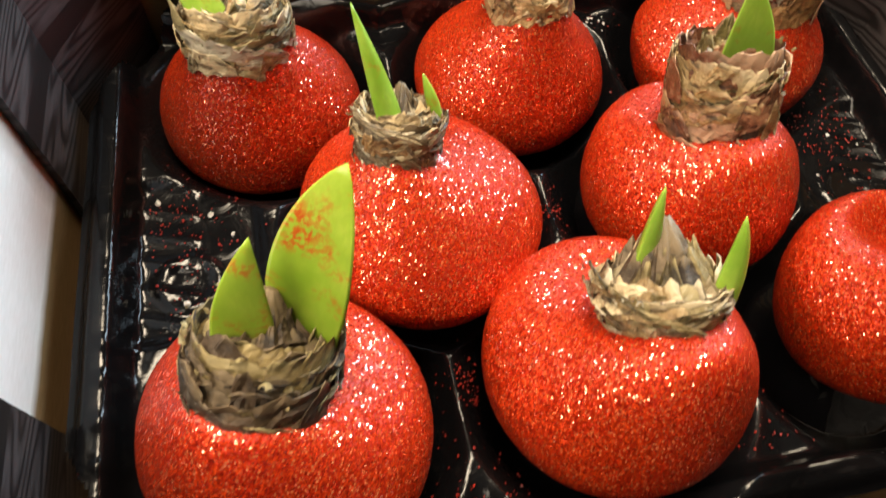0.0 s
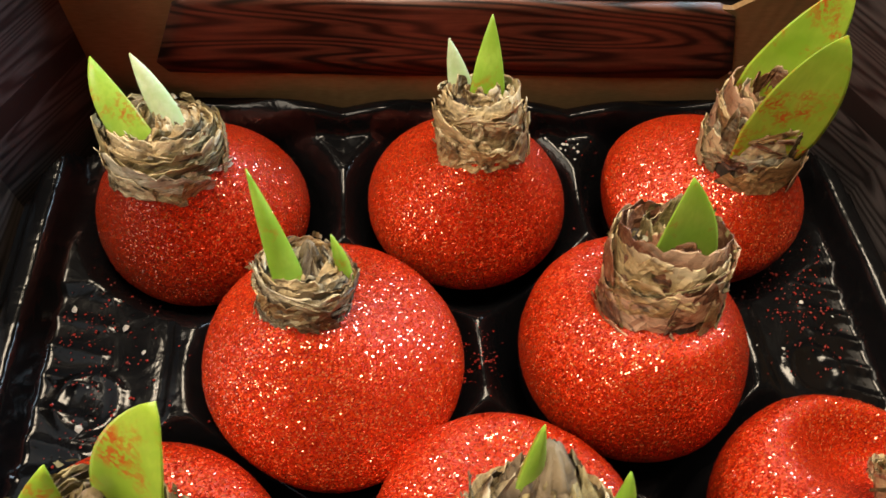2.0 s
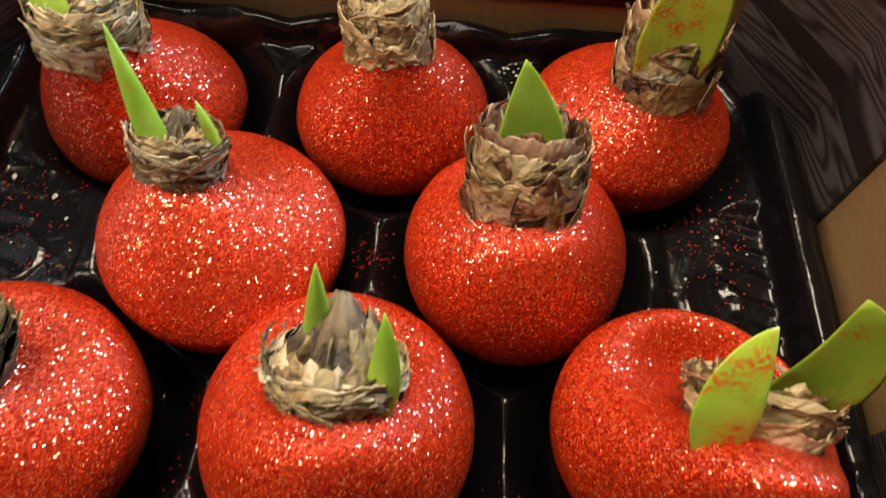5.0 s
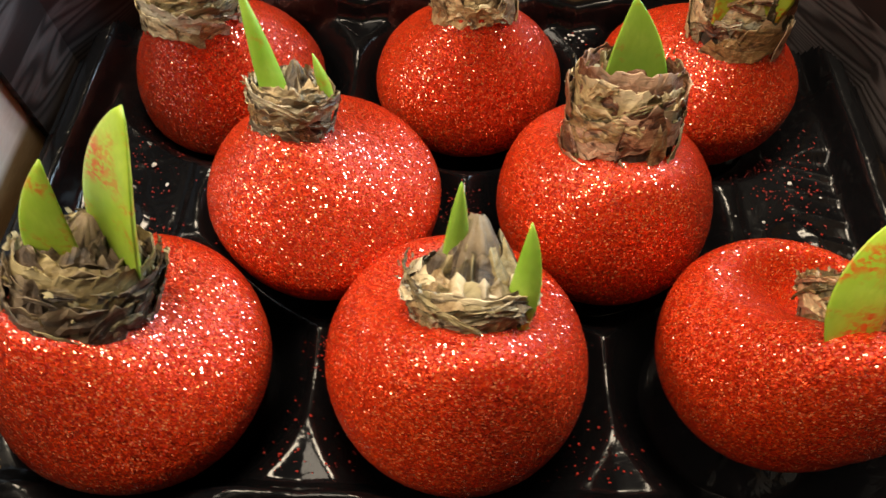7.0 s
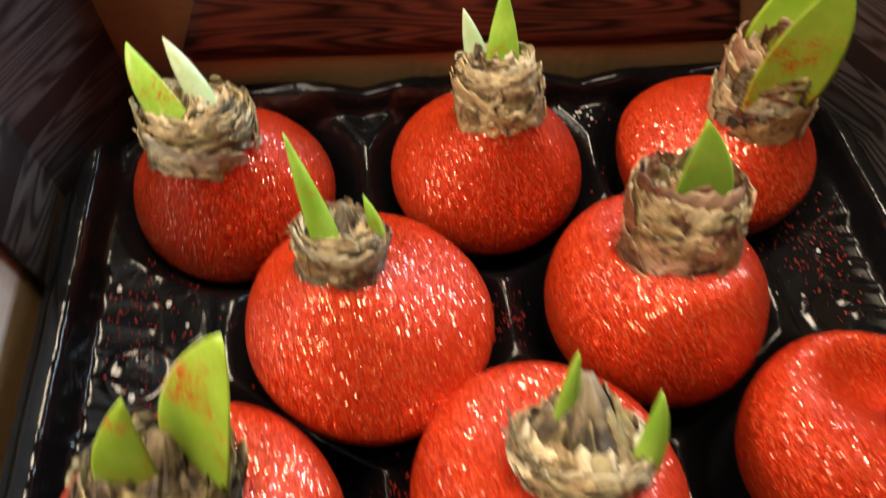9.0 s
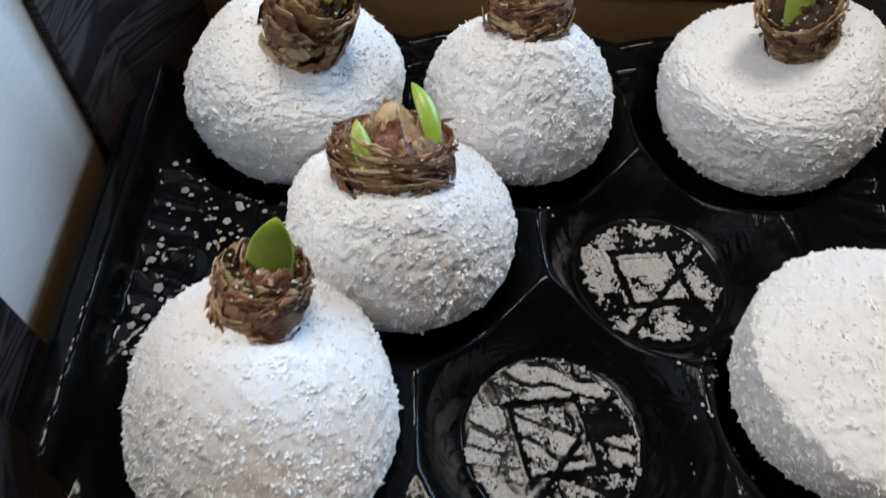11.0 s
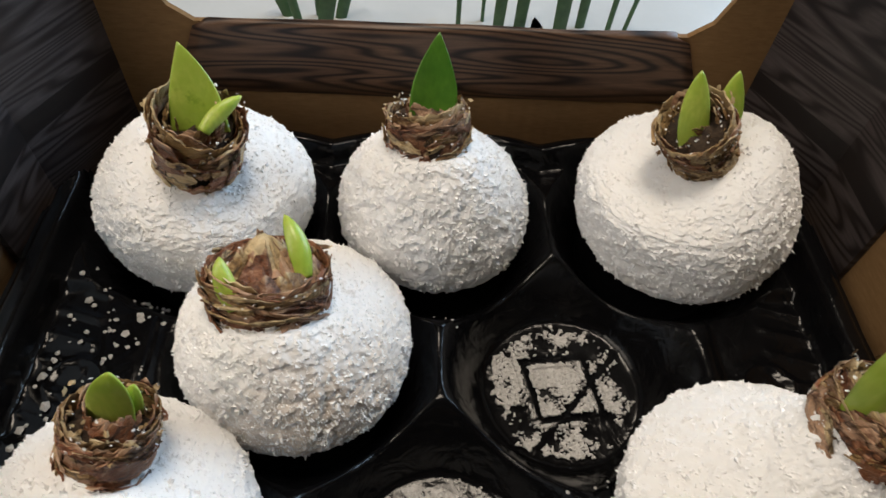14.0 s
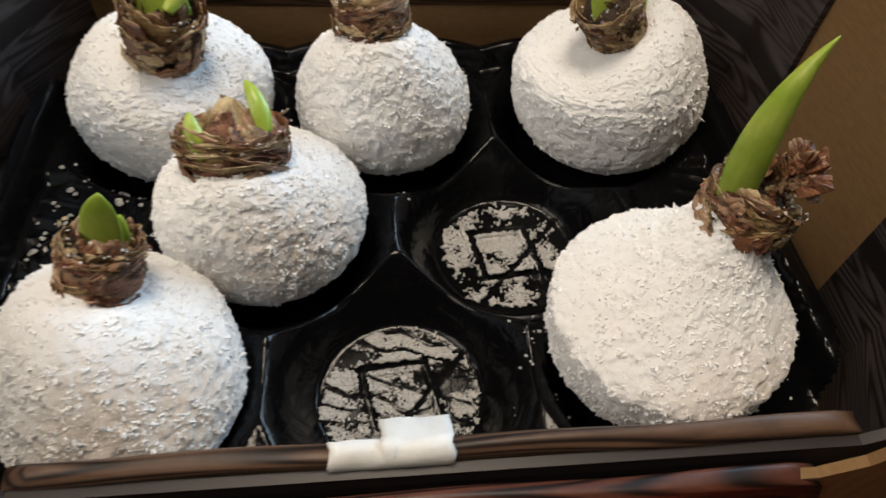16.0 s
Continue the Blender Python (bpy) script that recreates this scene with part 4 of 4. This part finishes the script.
bulb("red", (-0.1154, -0.2209, 0.0195), 0.0467, (1.80, 0.97, 1.09), (-0.1184, -0.2178, 0.0542), (-0.1132, -0.2063, 0.0720), 0.0198, 0.0203, 6, [
    ((-0.1181, -0.2125, 0.0656), (-0.1120, -0.2010, 0.1050), 0.0155, (0.0, -0.85, 0.5), LEAF_RED, dict(bend=(-0.005, -0.003, 0.0), blunt=0.35, root=1.1)),
    ((-0.1031, -0.2080, 0.0651), (-0.0880, -0.1930, 0.1175), 0.0235, (-0.55, -0.70, 0.55), LEAF_RED, dict(bend=(-0.006, -0.003, 0.0), blunt=0.6, root=0.8)),
    ((-0.1142, -0.2129, 0.0597), (-0.1150, -0.2190, 0.0790), 0.0110, (0.2, -0.85, 0.5), LEAF, dict(blunt=0.3)),
], "red glittered amaryllis bulb with two tall stained leaves", mats=[SKIN_UMBER, SKIN_UMBER, SKIN_OLIVE], dome=0.0100, dome_r=0.42)
bulb("red", (-0.0027, -0.2175, 0.0203), 0.0464, (1.80, 0.72, 0.88), (0.0004, -0.2173, 0.0553), (0.0007, -0.2080, 0.0649), 0.0165, 0.0226, 7, [
    ((-0.0054, -0.2082, 0.0593), (-0.0040, -0.1950, 0.0935), 0.0080, (0.3, -0.85, 0.45), LEAF, dict(blunt=0.3)),
    ((0.0117, -0.2237, 0.0594), (0.0150, -0.2070, 0.0930), 0.0092, (0.0, -0.9, 0.4), LEAF, dict(bend=(0.004, 0, 0), blunt=0.4)),
], "red glittered amaryllis bulb with two thin green shoots", mats=[SKIN_OLIVE, SKIN_UMBER, SKIN_PALE, SKIN_GREY], dome=0.0190, dome_r=0.50)
bulb("red", (0.1093, -0.2133, 0.0318), 0.0408, (2.15, 0.61, 1.30), (0.1172, -0.2210, 0.0611), (0.1202, -0.2091, 0.0685), 0.0166, 0.0229, 8, [
    ((0.1031, -0.2290, 0.0774), (0.1055, -0.2100, 0.1073), 0.0165, (0.0, -0.75, 0.65), LEAF_RED, dict(bend=(-0.012, -0.003, 0.008), blunt=0.5)),
    ((0.1256, -0.2130, 0.0641), (0.1260, -0.2030, 0.1100), 0.0230, (-0.1, -0.8, 0.6), LEAF_RED, dict(bend=(0.012, -0.003, 0.0), blunt=0.6)),
], "red glittered amaryllis bulb leaning over with broad leaves", mats=[SKIN_DARK, SKIN_OLIVE, SKIN])

bulb("white", (-0.1043, 0.2284, 0.0133), 0.0493, (2.15, 0.52, 1.17), (-0.0955, 0.2105, 0.0554), (-0.0869, 0.2039, 0.0853), 0.0161, 0.0174, 11, [
    ((-0.0880, 0.2049, 0.0827), (-0.0917, 0.2159, 0.1072), 0.0185, (0.1, -0.85, 0.5), LEAF_CLEAN, dict(bend=(0.002, 0, 0), blunt=0.1, cup=0.3, root=1.15)),
    ((-0.0816, 0.1979, 0.0844), (-0.0707, 0.2079, 0.0902), 0.0060, (0.3, -0.85, 0.5), LEAF_CLEAN, dict(bend=(-0.001, 0, 0.002), blunt=0.6)),
], "white flocked amaryllis bulb with one pointed green shoot")
bulb("white", (0.0043, 0.2356, -0.0015), 0.0480, (1.80, 0.78, 1.07), (0.0000, 0.2275, 0.0519), (-0.0014, 0.2326, 0.0688), 0.0170, 0.0173, 12, [
    ((0.0011, 0.2306, 0.0671), (0.0029, 0.2446, 0.0956), 0.0195, (0.1, -0.85, 0.5), LEAF_DEEP, dict(bend=(-0.001, -0.001, 0), blunt=0.15, cup=0.5, root=1.0)),
], "white flocked amaryllis bulb with one dark green shoot")
bulb("white", (0.1271, 0.2296, 0.0150), 0.0524, (2.15, 0.52, 0.92), (0.1199, 0.2183, 0.0561), (0.1069, 0.2177, 0.0772), 0.0123, 0.0173, 13, [
    ((0.1108, 0.2137, 0.0663), (0.1054, 0.2237, 0.0965), 0.0135, (0.1, -0.85, 0.5), LEAF_CLEAN, dict(bend=(-0.004, -0.002, 0.0), blunt=0.7, cup=0.1, root=0.85)),
    ((0.1274, 0.2237, 0.0682), (0.1253, 0.2317, 0.0910), 0.0125, (0.1, -0.85, 0.5), LEAF_CLEAN, dict(bend=(-0.003, 0, 0), blunt=0.45, cup=0.1)),
], "white flocked amaryllis bulb with two green shoots", mats=[SKIN, SKIN_DARK, SKIN])
bulb("white", (-0.0544, 0.1547, 0.0060), 0.0485, (1.80, 0.81, 0.99), (-0.0589, 0.1469, 0.0448), (-0.0591, 0.1541, 0.0594), 0.0204, 0.0241, 14, [
    ((-0.0459, 0.1510, 0.0623), (-0.0522, 0.1660, 0.0721), 0.0075, (0.4, -0.7, 0.6), LEAF_CLEAN, dict(bend=(0.003, -0.002, 0.003), blunt=0.7)),
    ((-0.0666, 0.1360, 0.0628), (-0.0708, 0.1460, 0.0731), 0.0070, (0.4, -0.7, 0.6), LEAF_CLEAN, dict(bend=(-0.002, -0.001, 0.002), blunt=0.6)),
], "white flocked amaryllis bulb with broad domed dry neck", coat=FLOCK_WORN, dome=0.0110, dome_r=0.50, mats=[SKIN_DARK, SKIN, SKIN_DARK])
bulb("white", (-0.1029, 0.0716, 0.0013), 0.0467, (1.80, 0.53, 0.89), (-0.1023, 0.0897, 0.0415), (-0.0961, 0.0985, 0.0595), 0.0121, 0.0155, 15, [
    ((-0.0971, 0.0965, 0.0555), (-0.0911, 0.0995, 0.0802), 0.0135, (0.1, -0.85, 0.5), LEAF_CLEAN, dict(blunt=0.9, root=1.0)),
    ((-0.0965, 0.1015, 0.0470), (-0.0901, 0.1035, 0.0644), 0.0085, (0.1, -0.85, 0.5), LEAF_CLEAN, dict(blunt=0.8)),
], "white flocked amaryllis bulb with a short blunt shoot", coat=FLOCK_WORN)
bulb("white", (0.1115, 0.0756, 0.0317), 0.0463, (1.45, 1.75, 0.89), (0.1269, 0.0880, 0.0697), (0.1329, 0.0910, 0.0837), 0.0150, 0.0165, 16, [
    ((0.1232, 0.0881, 0.0769), (0.1311, 0.0971, 0.1395), 0.0125, (-0.35, -0.55, 0.75), LEAF_CLEAN, dict(bend=(-0.013, -0.002, 0.012), blunt=0.0, cup=0.25, thick=0.0085, root=0.9)),
], "tall white flocked amaryllis bulb with a long curved leaf", coat=FLOCK_WORN)


def withered_tuft(place, seed):
    """A crumpled brown tuft of withered leaf remains, beside the green shoot."""
    rng = random.Random(seed)
    t = empty("withered_tuft", place)
    for i in range(16):
        ax = Vector((rng.uniform(-0.2, 1.0), rng.uniform(-0.4, 0.6), rng.uniform(0.3, 1.0)))
        scale_strip(t, Vector((rng.uniform(-0.004, 0.007), rng.uniform(-0.005, 0.004), rng.uniform(-0.002, 0.008))), ax, rng.uniform(0.0016, 0.0040), rng.uniform(0.001, 0.0055), 0.0, rng.uniform(0.003, 0.010), rng.uniform(0, 6.28), rng.uniform(1.5, 4.5), 0.0045, SKIN_DARK, seed + i, rng.uniform(-0.001, 0.003))
    return tagged(t, "crumpled brown withered leaf remains on the bulb", "dry leaf")


withered_tuft((0.1350, 0.0891, 0.0855), 77)


# ---- tape, crumbs and dust ----
def tape(place):
    """Two overlapping bits of white paper tape folded over the low front of the white box."""
    t = empty("tape", place)

    def strip(x0, x1, y_in, z_top, drop, seed):
        bm = bmesh.new()
        nx, rng = 10, random.Random(seed)
        prof = [(0.0036, z_top - 0.0005), (0.0026, z_top + 0.0022), (0.0, z_top + 0.0031), (-0.0026, z_top + 0.0022), (-0.0042, z_top - 0.0005), (-0.0043, z_top - drop)]
        prof = [(y_in, z_top - 0.001)] + prof if y_in else prof
        grid = []
        for i in range(nx + 1):
            u = i / nx
            grid.append([bm.verts.new((x0 + (x1 - x0) * u + 0.0006 * math.sin(k * 2.1 + seed), y, z + 0.0005 * math.sin(u * 9 + k + seed) + 0.0004)) for k, (y, z) in enumerate(prof)])
        for i in range(nx):
            for k in range(len(prof) - 1):
                bm.faces.new((grid[i][k], grid[i + 1][k], grid[i + 1][k + 1], grid[i][k + 1]))
        ob = part("tape_strip", bm, TAPE, t, smooth=True)
        so = ob.modifiers.new("thickness", "SOLIDIFY")
        so.thickness, so.offset = 0.0004, 1

    strip(-0.0175, 0.0010, 0, 0.0, 0.005, 3)
    strip(-0.0030, 0.0175, 0.0095, 0.0006, 0.006, 5)
    return tagged(t, "torn white paper tape over the box edge", "tape")


tape((0.0012, 0.304 - DEPTH + 0.0074, CUT + 0.0025))


def crumb_patch(name, place, radius, seed, label, cell=0.0006):
    """A thin ragged bed of white crumbs on the floor of an empty cup, broken by the embossed lines."""
    rng = random.Random(seed)
    cx, cy = place
    n = int(2 * radius / cell)
    verts, faces, index = [], [], {}

    def keep(u, v):
        r = math.hypot(u, v)
        if r > radius * (0.93 + 0.14 * nz(u + seed, v, 0, 90) + 0.10 * nz(u, v + seed, 0, 420)):
            return False
        sq = max(abs(u + 0.2 * v), abs(v - 0.1 * u)) - 0.015
        if abs(sq) < 0.0021 + 0.001 * nz(u, v, seed, 300):
            return False
        if seed == 2 and abs(math.sin((v + 0.35 * u) * 330 + 2.0 * nz(u, v, 3, 60))) > 0.90:
            return False
        if abs(u - 0.9 * v - 0.012) < 0.0022:
            return False
        return nz(u + 7 * seed, v, 5, 75) + 0.5 * nz(u, v + seed, 1, 260) + 0.6 * nz(u, v, seed, 900) > (-0.22 if u < 0.006 else 0.06)

    def vert(i, j):
        if (i, j) not in index:
            u, v = i * cell - radius, j * cell - radius
            h = 0.0011 + 0.0011 * abs(nz(u, v, seed, 500)) + 0.0009 * max(0, nz(u, v, seed, 1300))
            h += 0.0012 if abs(max(abs(u + 0.2 * v), abs(v - 0.1 * u)) - 0.015) < 0.004 else 0.0
            index[(i, j)] = len(verts)
            verts.append((cx + u + rng.uniform(-1, 1) * cell * 0.35, cy + v + rng.uniform(-1, 1) * cell * 0.35, CUP_LOW + h))
        return index[(i, j)]

    for i in range(n):
        for j in range(n):
            if keep((i + 0.5) * cell - radius, (j + 0.5) * cell - radius):
                faces.append((vert(i, j), vert(i + 1, j), vert(i + 1, j + 1), vert(i, j + 1)))
    ob = mesh_object(name, verts, faces, POWDER, None, smooth=False)
    so = ob.modifiers.new("thickness", "SOLIDIFY")
    so.thickness, so.offset = 0.0010, -1
    return tagged(ob, label, "crumbs", kind="stuff")


crumb_patch("white_crumbs", (0.064, 0.1485), 0.0345, 1, "ragged bed of white crumbs in an empty tray cup")
crumb_patch("white_crumbs", (0.006, 0.0715), 0.0365, 2, "ragged bed of white crumbs in an empty tray cup")


def scatter(name, spots, tray_at, count, size, material, seed, label, lift=0.0005):
    """Small flakes lying on the tray, denser round the given spots."""
    rng = random.Random(seed)
    verts, faces = [], []
    for _ in range(count):
        sx, sy, spread = spots[rng.randrange(len(spots))]
        x, y = rng.gauss(sx, spread), rng.gauss(sy, spread)
        if abs(x) > 0.166 or not -0.255 < y < -0.024:
            continue
        if any(math.hypot(x - a, y - b) < 0.047 for a, b in CUPS):
            continue
        z = float(tray_height(np.array([x]), np.array([y]))[0]) + lift
        s = size * rng.choice((0.5, 0.6, 0.8, 1.0, 1.0, 1.6))
        a = rng.uniform(0, 6.28)
        base = len(verts)
        n = 5
        for k in range(n):
            an = a + 2 * math.pi * k / n
            r = s * rng.uniform(0.55, 1.1)
            verts.append((x + math.cos(an) * r + tray_at[0], y + math.sin(an) * r + tray_at[1], z + rng.uniform(0, s * 0.35)))
        verts.append((x + tray_at[0], y + tray_at[1], z + s * 0.7))
        for k in range(n):
            faces.append((base + k, base + (k + 1) % n, base + n))
    ob = mesh_object(name, verts, faces, material, None, smooth=False)
    return tagged(ob, label, "dust", kind="stuff")


scatter("red_glitter_dust", [(-0.150, -0.135, 0.014), (-0.140, -0.165, 0.012), (-0.155, -0.120, 0.012), (0.152, -0.135, 0.013), (0.140, -0.115, 0.012), (0.160, -0.110, 0.016), (-0.058, -0.252, 0.012), (0.05, -0.252, 0.014), (0.0, -0.140, 0.006), (0.06, -0.03, 0.03), (-0.05, -0.21, 0.006)], RED_AT, 1100, 0.00042, DUST, 21, "red glitter dust fallen on the black tray")
scatter("pale_crumbs", [(0.055, -0.034, 0.004), (-0.150, -0.140, 0.02), (0.150, -0.135, 0.02)], RED_AT, 26, 0.0012, POWDER, 22, "pale crumbs fallen on the black tray")
scatter("white_flakes", [(-0.140, -0.120, 0.012), (-0.150, -0.150, 0.014), (-0.128, -0.108, 0.01), (-0.158, -0.175, 0.010), (-0.158, -0.185, 0.006)], (0.006, 0.2885), 120, 0.0014, POWDER, 23, "white flakes fallen on the black tray")
scatter("white_flakes", [(0.06, -0.24, 0.015), (0.15, -0.24, 0.015), (0.06, -0.20, 0.01), (0.0, -0.11, 0.01)], (0.006, 0.2885), 60, 0.0008, POWDER, 24, "white flakes fallen on the black tray")


# ---- beyond the boxes ----
SILL = make_plain("white_sill", (0.50, 0.52, 0.52), (0.56, 0.57, 0.57), 20, 0.4)
STALK = make_plain("plant_stalk", (0.035, 0.085, 0.035), (0.07, 0.15, 0.06), 120, 0.5)
sill = empty("window_sill", (0, 0, TOP))
part("sill_board", box_bm(-0.85, 0.85, 0.3085, 1.04, 0.0005, 0.012, 0.002), SILL, sill)
tagged(sill, "white painted board behind the boxes", "board")


def potted_plant(x, y, stalks, label, seed):
    rng = random.Random(seed)
    p = empty("potted_plant", (x, y, TOP + 0.012))
    bm = bmesh.new()
    bmesh.ops.create_cone(bm, cap_ends=True, segments=32, radius1=0.034, radius2=0.040, depth=0.010)
    bmesh.ops.translate(bm, verts=bm.verts[:], vec=(0, 0, 0.005))
    part("dish", bm, SILL, p, "shallow white plant dish", smooth=False)
    for dx, dy, w, h, lean in stalks:
        base, tip = Vector((dx, dy, 0.008)), Vector((dx + lean, dy + rng.uniform(-0.01, 0.01), 0.05 + h))
        leaf(p, base, tip, w, (0.15, -1, 0.2), STALK, bend=(lean * 0.3, 0.004, 0), thick=0.004, cup=0.15, blunt=0.1)
    return tagged(p, label, "plant", "potted plants")


potted_plant(-0.075, 0.420, [(-0.012, 0, 0.007, 0.14, -0.02), (0.004, -0.01, 0.012, 0.10, 0.02), (0.014, 0.01, 0.010, 0.13, 0.03), (-0.02, 0.01, 0.010, 0.09, -0.03), (0.0, 0.012, 0.006, 0.16, 0.0)], "potted plant with small green leaves", 31)
potted_plant(0.045, 0.420, [(-0.022, 0, 0.004, 0.22, -0.002), (0.006, 0, 0.010, 0.22, 0.004), (0.022, 0.006, 0.011, 0.24, 0.006), (-0.004, 0.012, 0.003, 0.2, 0.0)], "potted plant with tall upright stalks", 32)
potted_plant(0.115, 0.420, [(-0.020, 0, 0.013, 0.23, 0.0), (-0.004, 0.008, 0.009, 0.21, 0.004), (0.014, 0, 0.005, 0.22, 0.010), (0.028, 0.006, 0.004, 0.22, 0.022)], "potted plant with tall upright stalks", 33)
